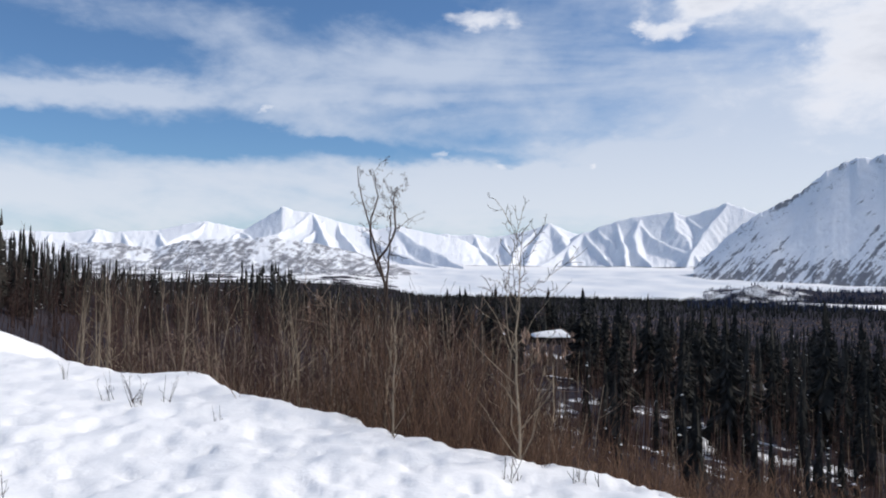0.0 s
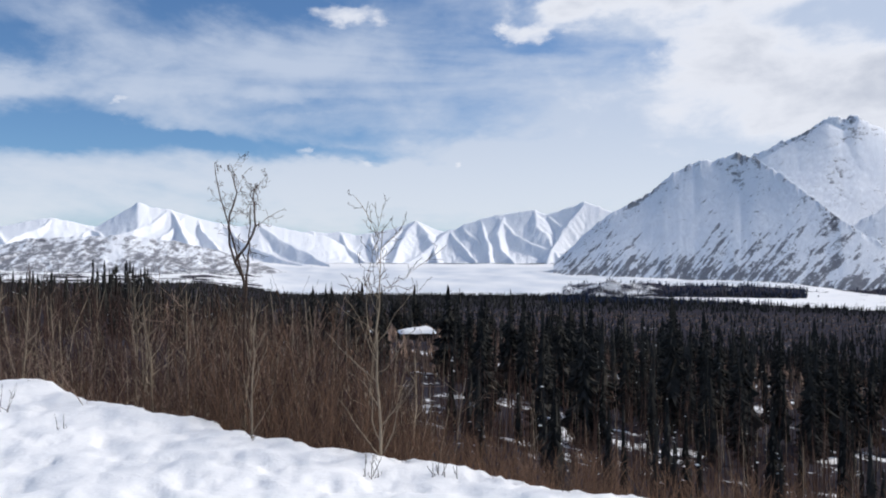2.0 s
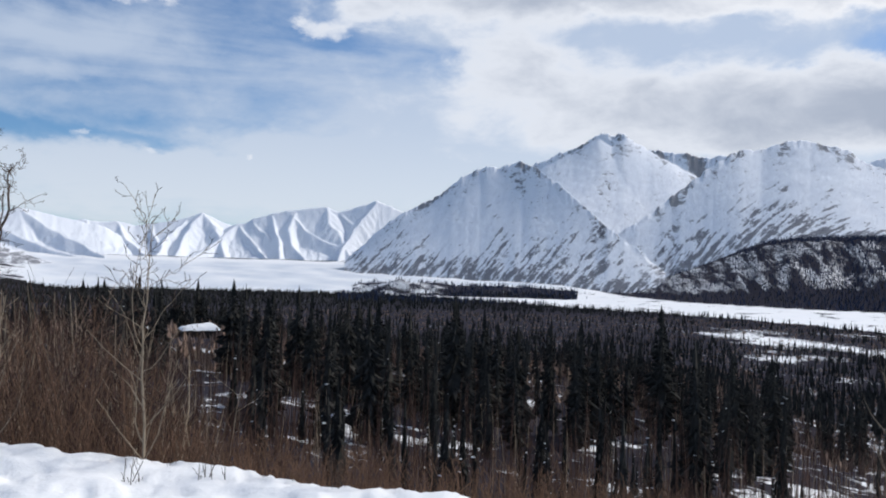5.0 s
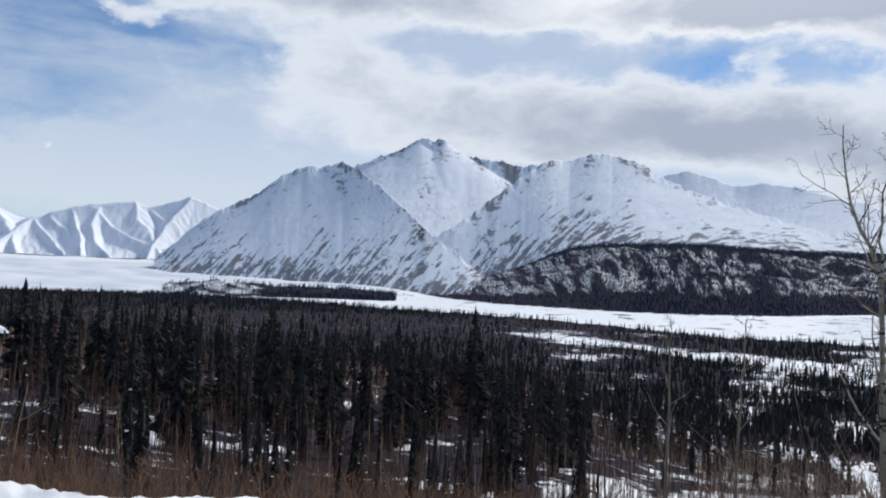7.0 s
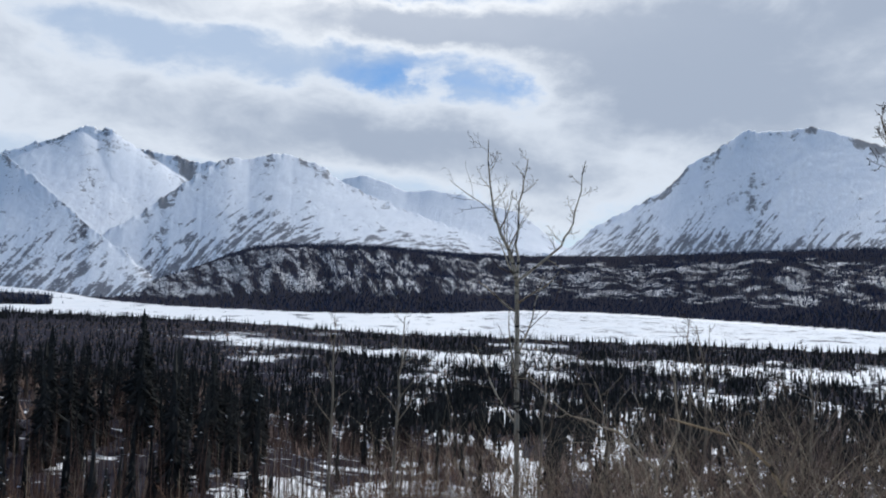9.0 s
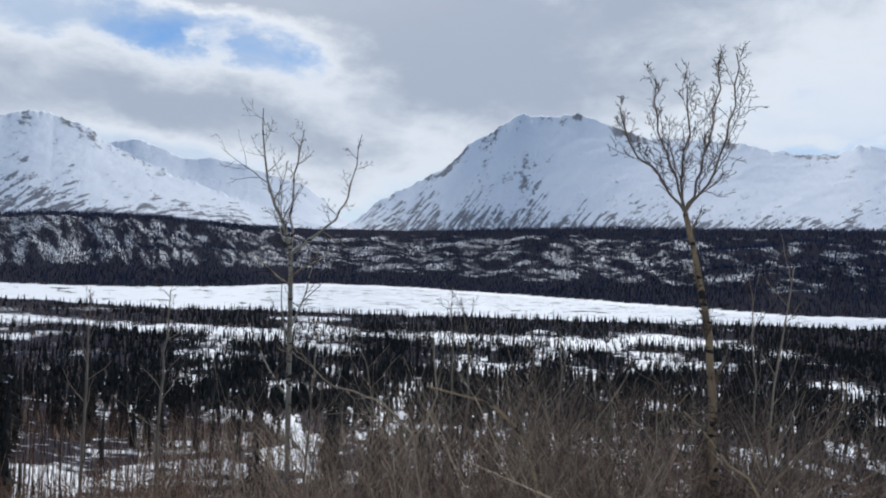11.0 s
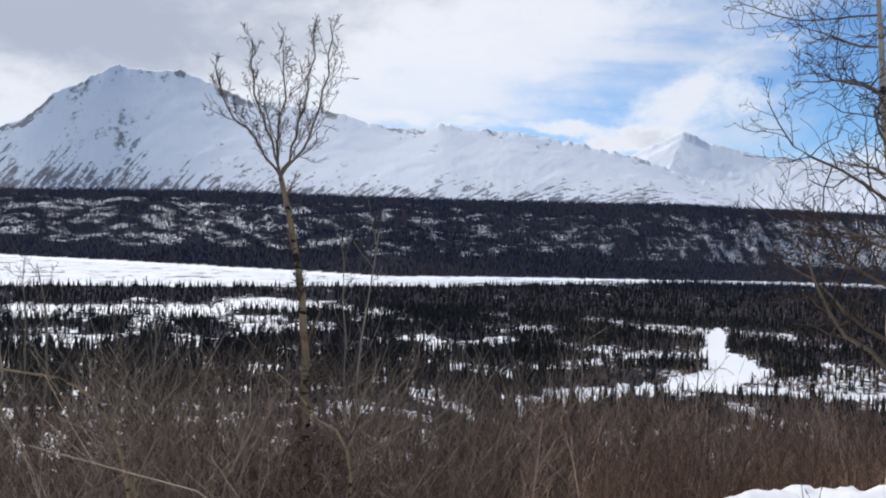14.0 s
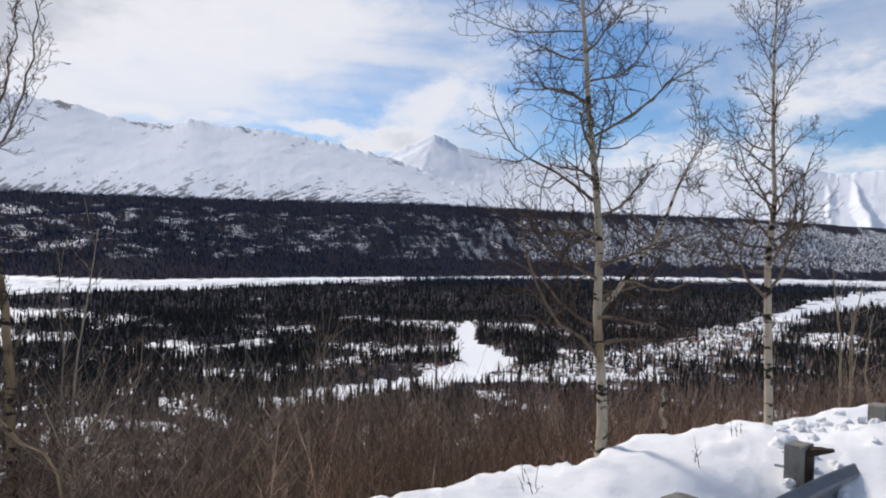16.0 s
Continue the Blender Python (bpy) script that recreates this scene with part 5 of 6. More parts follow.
def bare_tree(name, label, az, r, stems_at, radius, limbs, limb_len, limb_angle, seed, curl=0.12, start=0.35, twigs=7, fine=4, crook=0.12, group="bare trees by the viewpoint", bark=None, fork=0.5, tip=0.15, side_limbs=0, fade=0.7, side_len=0.7):
    """A leafless tree. stems_at: lines of (sideways, height) in metres; the first starts in the ground."""
    rng = rand(seed)
    bx, by = polar(az, r)
    bz = float(ground_height(az, r))
    root = new(name)
    root.location = (bx, by, bz)
    right = np.array([math.cos(radians(az)), -math.sin(radians(az)), 0.0])
    ahead = np.array([math.sin(radians(az)), math.cos(radians(az)), 0.0])
    all_pts, all_rad = [], []
    for k, line in enumerate(stems_at):
        pts = [right * s + ahead * (rng.normal(0, 0.06) if j else 0) + np.array([0, 0, h - bz]) for j, (s, h) in enumerate(line)]
        if k == 0 and pts[0][2] > -0.1:
            pts = [np.array([pts[0][0], pts[0][1], -0.15])] + pts
        if k and all_pts:
            # side stems start on the stem that they leave
            flat = np.concatenate(all_pts)
            pts[0] = flat[np.argmin(np.linalg.norm(flat - pts[0], axis=1))]
        c = along(pts, 12)
        c[1:-1] += rng.normal(0, 0.012, c[1:-1].shape)
        base = radius if k == 0 else radius * fork
        end = radius * (tip if k == 0 else 0.12)
        all_pts.append(c)
        all_rad.append(np.linspace(base, end, 12))
        co, f = tubes(c[None], all_rad[-1][None], 8)
        part("trunk" if k == 0 else "stem", mesh_of("trunk", co, f, LIMB if k and bark is WARM_ASPEN else bark or ASPEN), None, root)
    P, R = np.stack(all_pts), np.stack(all_rad)
    if side_limbs:
        a = shoots(rng, P[:1], R[:1], limbs, (start, 0.97), limb_len, limb_angle, curl, 7, crook, 0.5, 0.0, fade)
        b = shoots(rng, P[1:], R[1:], side_limbs, (start, 0.97), limb_len * side_len, limb_angle, curl, 7, crook, 0.5)
        pts1, rad1 = np.concatenate([a[0], b[0]]), np.concatenate([a[1], b[1]])
    else:
        pts1, rad1 = shoots(rng, P, R, limbs, (start, 0.97), limb_len, limb_angle, curl, 7, crook, 0.5)
    size1 = np.linalg.norm(pts1[:, -1] - pts1[:, 0], axis=1)
    pts2, rad2 = shoots(rng, pts1, rad1, twigs, (0.12, 1.0), size1 * 0.62, (30, 70), curl, 6, crook * 1.9, 0.62)
    if fine:
        size2 = np.linalg.norm(pts2[:, -1] - pts2[:, 0], axis=1)
        pts3, rad3 = shoots(rng, pts2, rad2, fine, (0.2, 1.0), np.maximum(size2 * 0.5, 0.06), (35, 75), curl, 4, crook * 1.5, 0.7, 0.9)
    for i in range(len(pts1)):
        co, f = tubes(pts1[i : i + 1], rad1[i : i + 1], 5)
        limb = part("limb", mesh_of("limb", co, f, LIMB if bark in (None, WARM_ASPEN) else bark), None, root)
        own = slice(i * twigs, (i + 1) * twigs)
        pieces = [tubes(pts2[own], rad2[own], 3)]
        if fine:
            own = slice(i * twigs * fine, (i + 1) * twigs * fine)
            pieces.append(tubes(pts3[own], rad3[own], 3))
        co, f = joined(pieces)
        tagged(part("twig_spray", mesh_of("twig_spray", co, f, TWIG), None, limb, "fine dark budding twigs"), kind="stuff")
    return tagged(root, label, "tree", group)


bare_tree("bare_tree", "crooked bare tree with curly branches rising from the thicket", -4.2, 11.7,
          [[(0.1, -1.2), (0.08, 0.78), (0.06, 1.41), (-0.07, 2.12), (-0.27, 2.75), (-0.34, 3.19)], [(0.06, 1.2), (0.12, 1.97), (0.14, 2.64)], [(-0.02, 1.5), (-0.15, 2.2), (-0.05, 2.84), (-0.12, 3.15)], [(0.05, 1.9), (0.2, 2.3), (0.16, 2.75), (0.28, 2.95)]],
          0.026, 9, 0.6, (20, 60), 701, 0.10, 0.35, 5, 2, 0.42, bark=TWIG, fork=0.75)
bare_tree("aspen_sapling", "slender grey aspen sapling at the edge of the snow", -3.1, 8.5, [[(0, 0.0), (0.01, 0.76), (0.02, 1.42)]], 0.014, 11, 0.55, (30, 55), 702, 0.07, 0.2, 4, 2, 0.08, bark=PALE_BRUSH)
bare_tree("aspen_sapling", "grey aspen sapling with rising branches in the snow", 5.4, 7.65, [[(0.01, 0.0), (-0.03, 0.88), (-0.02, 1.43), (0.01, 2.08)]], 0.016, 20, 1.0, (35, 60), 703, 0.08, 0.18, 5, 2, 0.14, bark=PALE_BRUSH)
bare_tree("aspen_tree", "bare pale aspen with three upright leaders", 65.0, 13.3,
          [[(0.11, -1.54), (0.02, 0.95), (-0.03, 2.12), (-0.32, 2.75), (-0.45, 3.48), (-0.5, 4.14)], [(0.0, 2.1), (0.02, 3.03), (0.15, 3.86)], [(0.0, 1.67), (0.64, 2.41), (0.89, 2.87), (1.07, 3.83)]],
          0.056, 17, 1.9, (38, 68), 704, 0.07, 0.22, 5, 2, 0.12, fork=0.42, tip=0.12, bark=ASPEN, side_limbs=9, fade=1.0, side_len=0.24)
bare_tree("aspen_tree", "bare aspen with a forked budding crown", 93.6, 7.5,
          [[(0.05, -0.5), (0.0, 0.51), (-0.04, 1.15), (-0.12, 1.49), (-0.27, 2.26)], [(-0.27, 2.26), (-0.48, 2.58), (-0.71, 2.77), (-0.83, 3.15)], [(-0.27, 2.26), (-0.38, 2.63), (-0.51, 2.98), (-0.55, 3.43)], [(-0.24, 2.29), (-0.05, 2.59), (0.08, 3.04), (0.11, 3.64)], [(-0.24, 2.29), (-0.18, 2.59), (-0.07, 3.04), (-0.02, 3.61)], [(-0.27, 2.26), (-0.31, 2.6), (-0.25, 3.0), (-0.28, 3.35)], [(0.03, 0.02), (-0.21, 0.5), (-0.61, 0.53)]],
          0.044, 10, 0.48, (15, 38), 705, 0.14, 0.08, 6, 3, 0.14, fork=0.26, tip=0.5, bark=WARM_ASPEN)
bare_tree("aspen_tree", "tall bare aspen with pale scarred trunk and spreading crown", 130.6, 7.4,
          [[(-0.01, 0.22), (-0.04, 1.01), (-0.08, 2.06), (-0.15, 3.11), (-0.24, 3.89), (-0.3, 4.7)], [(0.0, 0.96), (0.12, 1.44), (0.37, 1.78), (0.58, 2.3), (0.76, 2.63)]],
          0.053, 30, 1.7, (50, 88), 706, 0.09, 0.28, 14, 6, 0.20, side_limbs=6)
bare_tree("aspen_tree", "slim bare aspen with upswept twigs beside the roadside snow", 140.8, 8.8,
          [[(0.03, 0.1), (0.02, 1.49), (0.04, 2.14), (0.04, 3.12), (0.05, 4.3)]],
          0.050, 26, 1.30, (42, 78), 707, 0.14, 0.36, 11, 5, 0.20)
bare_tree("aspen_tree", "crooked bare aspen with long curved limbs in the brush", 83.0, 6.5,
          [[(0.03, -0.6), (0.02, -0.28), (-0.1, 0.3), (-0.28, 0.57), (-0.5, 0.72), (-0.92, 0.8)], [(-0.1, 0.3), (-0.1, 0.52), (-0.06, 0.75), (-0.1, 1.0)], [(0.02, -0.28), (0.2, 0.1), (0.3, 0.5), (0.55, 0.72)]],
          0.022, 6, 0.5, (30, 65), 709, 0.08, 0.3, 4, 2, 0.22, fork=0.7, tip=0.3, bark=WARM_ASPEN)
bare_tree("aspen_tree", "low crooked bare aspen leaning in the brush", 74.5, 7.2,
          [[(0.0, -1.0), (0.05, -0.3), (-0.05, 0.2), (0.12, 0.6), (0.1, 1.1)], [(-0.05, 0.2), (-0.3, 0.55), (-0.75, 0.7), (-1.1, 1.0)]],
          0.019, 6, 0.5, (30, 65), 710, 0.08, 0.25, 4, 2, 0.2, fork=0.7, tip=0.3, bark=PALE_BRUSH)
bare_tree("aspen_tree", "leaning bare aspen with a long side limb in the brush", 96.6, 6.4,
          [[(0.0, -0.6), (0.0, 0.1), (-0.25, 0.45), (-0.55, 0.74)], [(0.0, 0.1), (0.2, 0.5), (0.45, 0.75), (0.5, 1.1)]],
          0.019, 6, 0.5, (30, 65), 711, 0.08, 0.25, 4, 2, 0.2, fork=0.7, tip=0.3, bark=WARM_ASPEN)
bare_tree("tree_stump", "broken grey aspen snag below the bank", 134.5, 8.6, [[(0, -1), (0.02, 0.0), (0.03, 0.42)]], 0.035, 2, 0.4, (40, 70), 708, 0.05, 0.5, 2, 0, 0.1)
# thin saplings that stand out of the brush: bearing, distance, height of the top, thickness
for i, (az, r, top, thick) in enumerate(((52.6, 12, 1.25, 0.03), (57, 13, 1.25, 0.032), (77.3, 11, 1.35, 0.03), (76.5, 9.5, 1.35, 0.02), (97.4, 7.6, 1.85, 0.022), (112.6, 9, 0.85, 0.02), (83.2, 8.4, 0.55, 0.028), (111.5, 10.5, 0.7, 0.02),
                                          (119.4, 9.2, 0.9, 0.018), (145.4, 12.6, 1.65, 0.03), (146.3, 13, 1.4, 0.035), (147.3, 12.8, 0.95, 0.025), (96.4, 8.8, 1.65, 0.02), (66.9, 10, 0.9, 0.022), (83.6, 11, 0.95, 0.03), (71, 9, 0.8, 0.02))):
    bare_tree("aspen_sapling", "thin pale bare sapling standing out of the brush", az, r, [[(0, -1), (0.06 * math.sin(i), 0.3 * top), (0.1 * math.sin(2 * i), top)]], thick, 12, 0.75, (28, 55), 720 + i, 0.08, 0.3, 4, 2, 0.12, bark=PALE_BRUSH)


# ---- leafless shrubs on the slope ----
def leafless_shrub(az, r, top, stems_n, seed, stem_mat, twig_mat, group):
    """Several crooked stems from one root, with limbs and tangled twigs."""
    rng = rand(seed)
    bx, by = polar(az, r)
    bz = float(ground_height(az, r))
    tall = max(top - bz, 0.8)
    p = 8
    pts = np.zeros((stems_n, p, 3))
    d = np.stack([rng.normal(0, 0.34, stems_n), rng.normal(0, 0.34, stems_n), np.ones(stems_n)], -1)
    pts[:, 0] = np.stack([rng.normal(0, 0.10, stems_n), rng.normal(0, 0.10, stems_n), np.full(stems_n, -0.15)], -1)
    size = tall * rng.uniform(0.65, 1.05, stems_n)
    for k in range(1, p):
        d = d + rng.normal(0, 0.16, d.shape) + np.array([0, 0, 0.05])
        d /= np.linalg.norm(d, axis=1, keepdims=True)
        pts[:, k] = pts[:, k - 1] + d * (size / (p - 1))[:, None]
    rad = (0.0050 * tall * rng.uniform(0.7, 1.2, stems_n))[:, None] * np.linspace(1.0, 0.3, p)
    pts1, rad1 = shoots(rng, pts, rad, 6, (0.22, 1.0), size * 0.45, (28, 66), 0.05, 6, 0.20, 0.62)
    size1 = np.linalg.norm(pts1[:, -1] - pts1[:, 0], axis=1)
    pts2, rad2 = shoots(rng, pts1, rad1, 8, (0.15, 1.0), size1 * 0.6, (25, 65), 0.04, 4, 0.22, 0.65)
    root = new("leafless_shrub")
    root.location = (bx, by, bz)
    co, f = joined([tubes(pts, rad, 5), tubes(pts1, rad1, 4)])
    part("stem", mesh_of("stem", co, f, stem_mat), None, root)
    co, f = tubes(pts2, np.maximum(rad2, 0.003), 3)
    tagged(part("twig_crown", mesh_of("twig_crown", co, f, twig_mat), None, root, "tangled thin bare twigs"), kind="stuff")
    return tagged(root, "crooked many-stemmed leafless shrub on the snowy slope", "shrub", group)


sow = rand(850)
for i in range(92):
    az = sow.uniform(56, 124) if i < 46 else (sow.uniform(70, 112) if i < 74 else sow.uniform(-20, 8))
    r = float(lip(az)) + sow.uniform(1.2, 8.5)
    el = float(np.interp(az, BRUSH_AZ, BRUSH_EL)) + sow.uniform(-2.6, 1.2)
    pale = sow.uniform() < 0.35
    leafless_shrub(az, r, EYE + r * math.tan(radians(el)), int(sow.integers(3, 6)), 860 + i, PALE_BRUSH if pale else GREY_BRUSH, GREY_BRUSH, "leafless shrubs on the slope")


# ---- sticks in the snow ----
def snow_twig(az, r, h, n, seed):
    rng = rand(seed)
    x, y = polar(az, r)
    z = float(ground_height(az, r))
    base = np.stack([x + rng.normal(0, 0.05, n), y + rng.normal(0, 0.05, n), np.full(n, z)], -1)
    co, f = joined(stems(rng, base, h * rng.uniform(0.5, 1.0, n), 0.25, np.full(n, 0.006), 4, 0.4, 0.08))
    return tagged(new("dead_shrub", mesh_of("dead_shrub", co, f, TWIG)), "small bare shrub poking out of the snow", "shrub", "small shrubs in the snow")


for i, (az, r, h, n) in enumerate(((-19.8, 11.0, 0.45, 6), (-21.5, 11.6, 0.4, 4), (-14.4, 9.3, 0.25, 2), (-24.1, 13.7, 0.3, 4), (-27.3, 7.0, 0.22, 4), (-17.9, 11.2, 0.35, 3), (4.7, 7.05, 0.35, 5), (9.5, 7.0, 0.3, 6), (-27, 24.5, 0.7, 26), (-25, 25, 0.7, 24), (-28.6, 24, 0.7, 26), (139, 8.0, 0.2, 3), (126, 6.1, 0.2, 4), (17.5, 6.5, 0.3, 6), (136, 7.0, 0.25, 2))):
    snow_twig(az, r, h, n, 800 + i)


# ---- guard rail half buried in ploughed snow ----
def wood_material():
    m, t, b, geo = material("weathered_wood", 0.85, 0.2)
    p = t.nodes.new("ShaderNodeVectorMath")
    p.operation = "MULTIPLY"
    t.links.new(geo.outputs["Position"], p.inputs[0])
    p.inputs[1].default_value = (1, 1, 0.06)
    grain, blot = noise_at(t, p.outputs[0], 60, 6, 0.7), noise_at(t, geo.outputs["Position"], 7, 4)
    c = mixed(t, grain, (0.12, 0.115, 0.10), (0.34, 0.32, 0.28))
    t.links.new(mixed(t, smooth(t, blot, 0.5, 0.75), c, (0.10, 0.085, 0.065)), b.inputs["Base Color"])
    relief(t, b, grain, 0.5, 0.01)
    return m


def steel_material():
    m, t, b, geo = material("galvanised_steel", 0.5, 0.5)
    n1 = noise_at(t, geo.outputs["Position"], 9, 6, 0.65)
    t.links.new(mixed(t, n1, (0.22, 0.23, 0.25), (0.40, 0.41, 0.43)), b.inputs["Base Color"])
    b.inputs["Metallic"].default_value = 0.6
    return m


def rot_material():
    m, t, b, geo = material("rotten_wood", 0.9, 0.1)
    n1 = noise_at(t, geo.outputs["Position"], 30, 6, 0.7)
    t.links.new(mixed(t, n1, (0.02, 0.016, 0.013), (0.085, 0.058, 0.044)), b.inputs["Base Color"])
    return m


OLD_WOOD, STEEL, ROT = wood_material(), steel_material(), rot_material()
RAIL_WAY = Vector((0.265, -0.964, 0.0))
RAIL_OUT = Vector((-0.964, -0.265, 0.0))
rail_root = new("guard_rail")
rail_root.location = (4.365, -5.67, -0.625)
rail_root.rotation_euler[2] = math.atan2(RAIL_WAY.y, RAIL_WAY.x)


def worn_box(sx, sy, sz, seed, wear=0.008, cuts=3):
    """A box with rounded, slightly worn edges, standing on its base."""
    bm = bmesh.new()
    bmesh.ops.create_cube(bm, size=1.0)
    for v in bm.verts:
        v.co = Vector((v.co.x * sx, v.co.y * sy, (v.co.z + 0.5) * sz))
    bmesh.ops.bevel(bm, geom=bm.edges[:], offset=0.012, segments=2, profile=0.6, affect="EDGES")
    bmesh.ops.subdivide_edges(bm, edges=[e for e in bm.edges if e.calc_length() > 0.06], cuts=cuts, use_grid_fill=True)
    for v in bm.verts:
        v.co += Vector(noise.noise_vector(v.co * 14 + Vector((seed, 0, 0)))) * wear
    return bm


def bm_part(name, bm, mat, parent, m=Matrix(), label=""):
    me = bpy.data.meshes.new(name)
    bm.to_mesh(me)
    bm.free()
    me.materials.append(mat)
    ob = part(name, me, None, parent, label)
    ob.matrix_basis = m
    return ob


# along the rail is +x here, the road side is -y
for i, (s, top) in enumerate(((-1.88, 0.90), (0.0, 0.93), (2.0, 0.99))):
    post = bm_part("post", worn_box(0.20, 0.15, top, i * 3.1), OLD_WOOD, rail_root, pose(s, 0, 0, 0, 1.5 - i, 0), "weathered grey square timber post")
    splinter = worn_box(0.13, 0.20, 0.07, 7 + i, 0.022)
    for v in splinter.verts:
        k = (v.co.y + 0.10) / 0.20
        v.co.z = 0.07 - (0.07 - v.co.z) * (0.3 + 0.7 * k)
        v.co.x *= 0.5 + 0.5 * k
    bm_part("blockout", splinter, ROT, post, pose(0, -0.16, top - 0.08, -6, 0, 0), "rotten broken spacer block")
    bm_part("rotten_side", worn_box(0.15, 0.035, 0.42, 11 + i, 0.014), ROT, post, pose(0, -0.078, top - 0.45, 0, 0, 0), "dark rotten split side of the post")
    bm = bmesh.new()
    bmesh.ops.create_cone(bm, cap_ends=True, segments=8, radius1=0.011, radius2=0.011, depth=0.12)
    bm_part("bolt", bm, STEEL, post, pose(0, 0.12, top - 0.20, 90, 0, 0), "protruding steel bolt")
# the W-shaped beam
prof = [(0.00, 0.155), (0.02, 0.150), (0.075, 0.105), (0.08, 0.085), (0.03, 0.03), (0.02, 0.0), (0.03, -0.03), (0.08, -0.085), (0.075, -0.105), (0.02, -0.150), (0.0, -0.155)]
bm = bmesh.new()
loops = []
for k in range(13):
    s = -3.4 + k * 0.36
    ring = [bm.verts.new((s, -0.26 - d - 0.03 * math.sin(k * 0.5), 0.715 + h * 1.0 - 0.012 * k)) for d, h in prof]
    loops.append(ring)
for a, b in zip(loops, loops[1:]):
    for j in range(len(prof) - 1):
        bm.faces.new((a[j], a[j + 1], b[j + 1], b[j]))
bmesh.ops.solidify(bm, geom=bm.faces[:], thickness=0.004)
bm_part("rail", bm, STEEL, rail_root, Matrix(), "grey galvanised W-beam rail")
tagged(rail_root, "weathered guard rail half buried in ploughed roadside snow", "guard rail")


# ---- clods of ploughed snow ----
def snow_material():
    m, t, b, geo = material("ploughed_snow", 0.75, 0.25)
    n1 = noise_at(t, geo.outputs["Position"], 12, 6, 0.65)
    t.links.new(mixed(t, n1, (0.80, 0.80, 0.80), (0.92, 0.918, 0.912)), b.inputs["Base Color"])
    relief(t, b, n1, 0.5, 0.03)
    return m


CLOD = snow_material()
rng = rand(900)
for i in range(90):
    s, o = rng.uniform(-0.5, 2.8), rng.normal(0.0, 0.32)
    p = Vector((4.45, -5.6, 0)) + RAIL_WAY * s - RAIL_OUT * o
    az, r = math.degrees(math.atan2(p.x, p.y)), math.hypot(p.x, p.y)
    if az < 141.5:
        continue
    size = rng.uniform(0.02, 0.055) * (2.2 if i % 11 == 0 else 1)
    bm = bmesh.new()
    bmesh.ops.create_icosphere(bm, subdivisions=3, radius=size)
    for v in bm.verts:
        v.co *= 1 + 0.5 * noise.noise(v.co * (1.1 / size) + Vector((i * 5.0, 0, 0))) + 0.25 * noise.noise(v.co * (3.2 / size) + Vector((i * 3.0, 4, 0)))
        v.co.z *= 0.75
    me = bpy.data.meshes.new("snow_clod")
    bm.to_mesh(me)
    bm.free()
    me.materials.append(CLOD)
    ob = new("snow_clod", me)
    ob.matrix_basis = pose(p.x, p.y, float(ground_height(az, r)) + 0.1 * size, 0, 0, rng.uniform(0, 360))
    tagged(ob, "lump of ploughed white snow by the guard rail", "snow lump", "snow lumps by the guard rail")


# ---- a snowed-up cabin and a shed in the wood ----
def timber_material():
    m, t, b, geo = material("dark_logs", 0.9, 0.1)
    n1 = noise_at(t, geo.outputs["Position"], 3.0, 6, 0.7)
    t.links.new(mixed(t, n1, (0.030, 0.024, 0.020), (0.085, 0.066, 0.052)), b.inputs["Base Color"])
    relief(t, b, n1, 0.5, 0.03)
    return m


LOGS = timber_material()


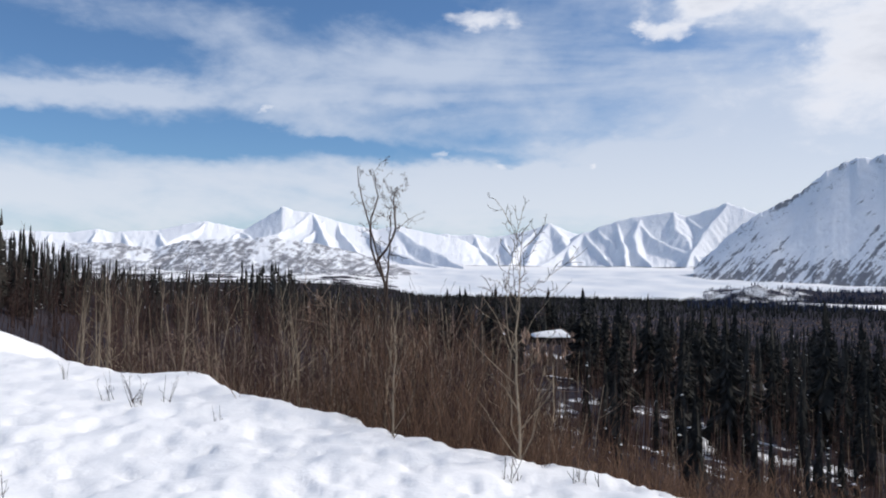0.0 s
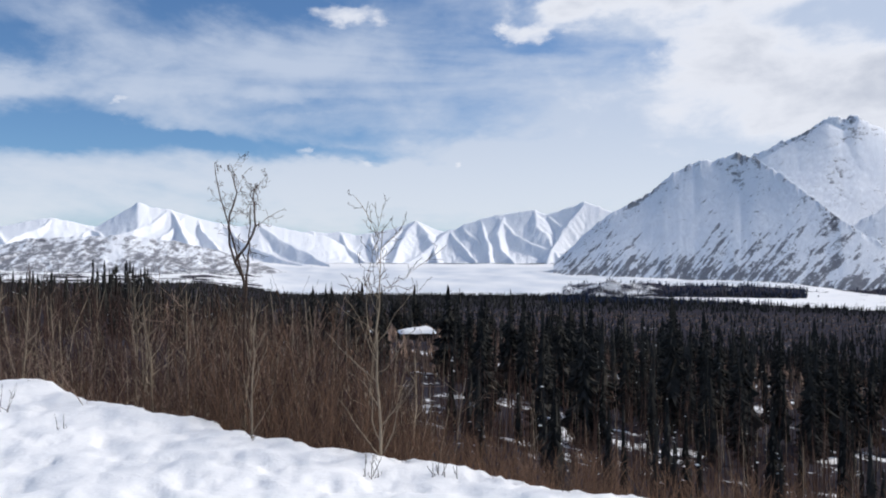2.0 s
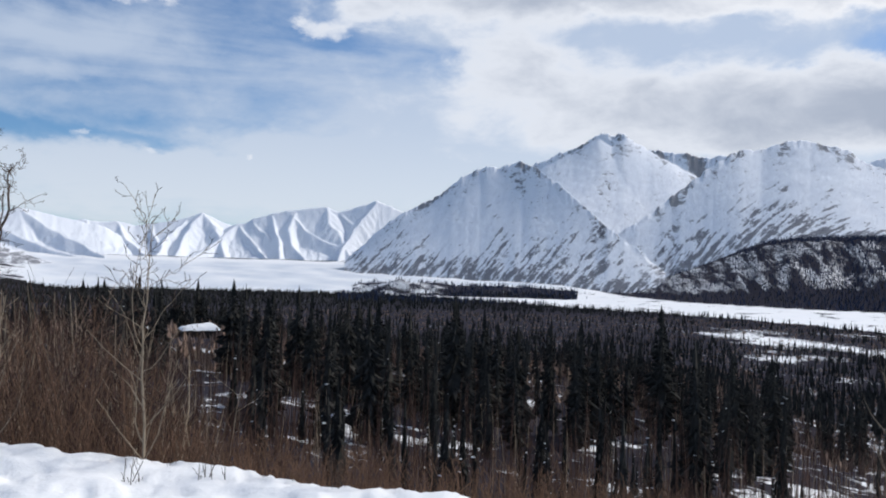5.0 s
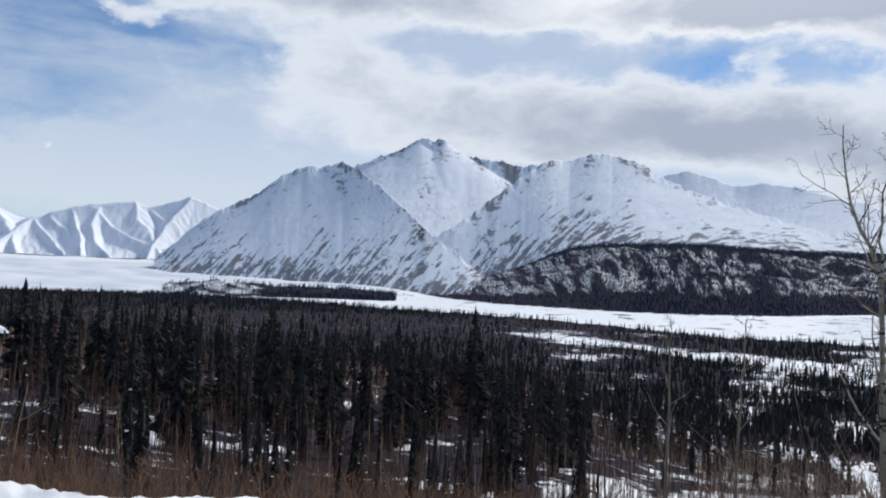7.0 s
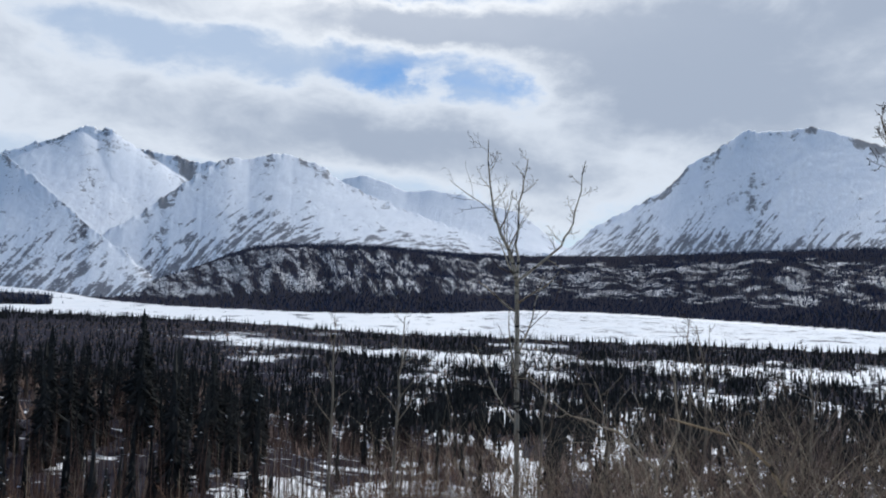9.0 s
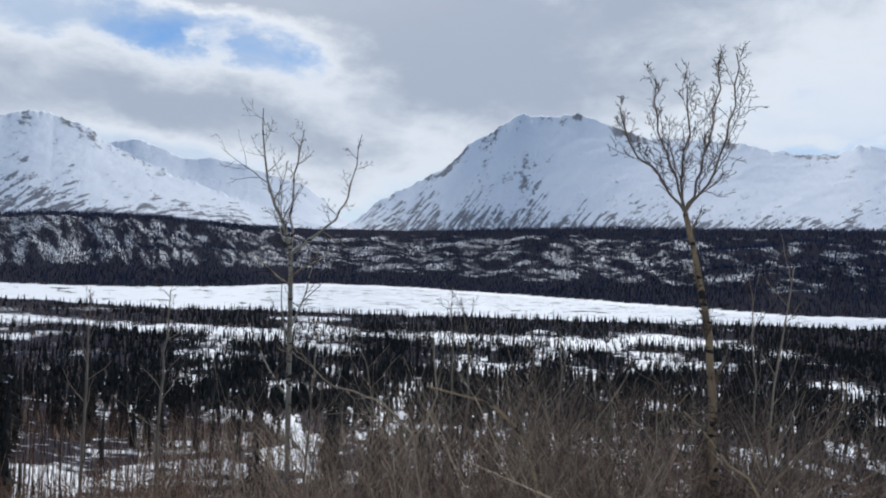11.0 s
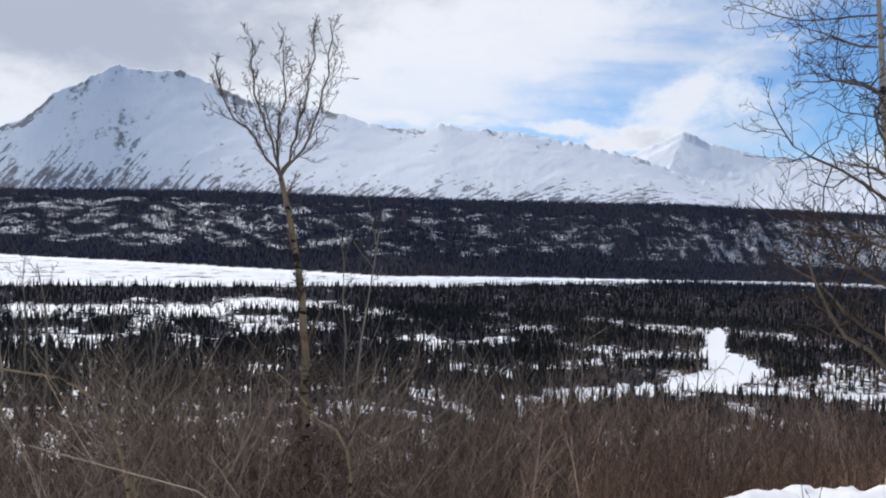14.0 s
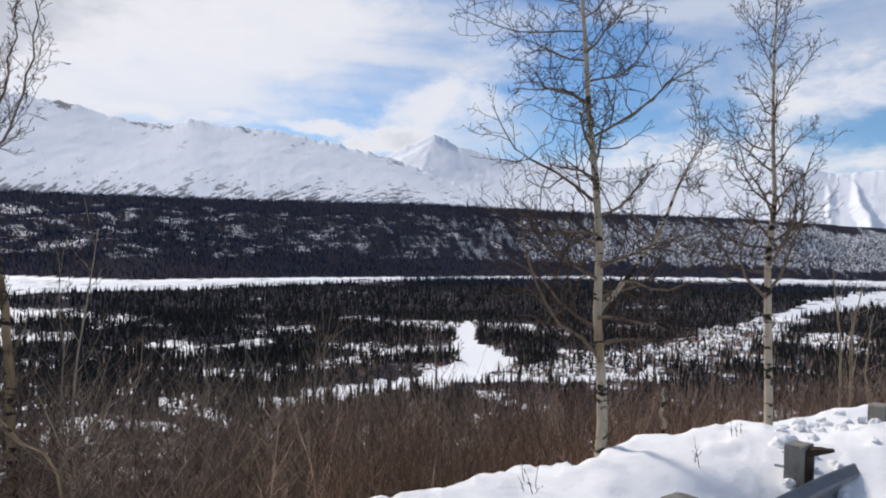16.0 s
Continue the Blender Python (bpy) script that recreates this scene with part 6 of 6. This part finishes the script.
def snowy_hut(name, label, az, r, length, depth, eave, rise, hip, seed):
    x, y = polar(az, r)
    root = new(name)
    root.matrix_basis = pose(x, y, float(ground_height(az, r)) - 0.3, 0, 0, -az + 8)
    # walls of stacked logs
    courses = int(eave / 0.28)
    for k in range(courses):
        bm = bmesh.new()
        for sx, sy, px, py in ((length, 0.26, 0, -depth / 2), (length, 0.26, 0, depth / 2), (0.26, depth, -length / 2, 0), (0.26, depth, length / 2, 0)):
            made = bmesh.ops.create_cube(bm, size=1.0)["verts"]
            for v in made:
                v.co = Vector((v.co.x * (sx + 0.2) + px, v.co.y * (sy + 0.02) + py, (v.co.z + 0.5) * 0.27 + 0.28 * k))
        bmesh.ops.bevel(bm, geom=bm.edges[:], offset=0.05, segments=1, affect="EDGES")
        bm_part("log_course", bm, LOGS, root)
    # roof: a thick blanket of snow over a hipped roof
    for part_name, lift, over, mat, text in (("roof", 0.0, 0.30, LOGS, "dark board roof"), ("roof_snow", 0.10, 0.42, CLOD, "thick smooth blanket of white snow")):
        bm = bmesh.new()
        nx, ny = 28, 14
        grid = []
        for i in range(nx + 1):
            row = []
            for j in range(ny + 1):
                u, v = i / nx * 2 - 1, j / ny * 2 - 1
                h = min(1 - abs(v), (1 + u) * length / depth / hip[0], (1 - u) * length / depth / hip[1])
                px, py = u * (length / 2 + over), v * (depth / 2 + over)
                z = eave + rise * max(h, 0) + lift + (0.42 * min(1, 5 * min(1 - abs(u), 1 - abs(v))) ** 0.5 if lift else 0)
                if lift:
                    z += 0.10 * noise.noise(Vector((px * 0.7 + seed, py * 0.7, 0)))
                row.append(bm.verts.new((px, py, z)))
            grid.append(row)
        for i in range(nx):
            for j in range(ny):
                f = bm.faces.new((grid[i][j], grid[i + 1][j], grid[i + 1][j + 1], grid[i][j + 1]))
                f.smooth = True
        if not lift:
            bmesh.ops.solidify(bm, geom=bm.faces[:], thickness=0.08)
        bm_part(part_name, bm, mat, root, Matrix(), text)
    return tagged(root, label, "cabin")


snowy_hut("log_cabin", "small dark cabin under a thick white roof of snow", 7.7, 168, 6.8, 5.6, 1.7, 1.0, (1.6, 0.5), 1.0)
snowy_hut("shed", "small snow-covered shed beside the cabin", 4.7, 172, 2.6, 2.4, 1.2, 0.6, (1.0, 1.0), 4.0)
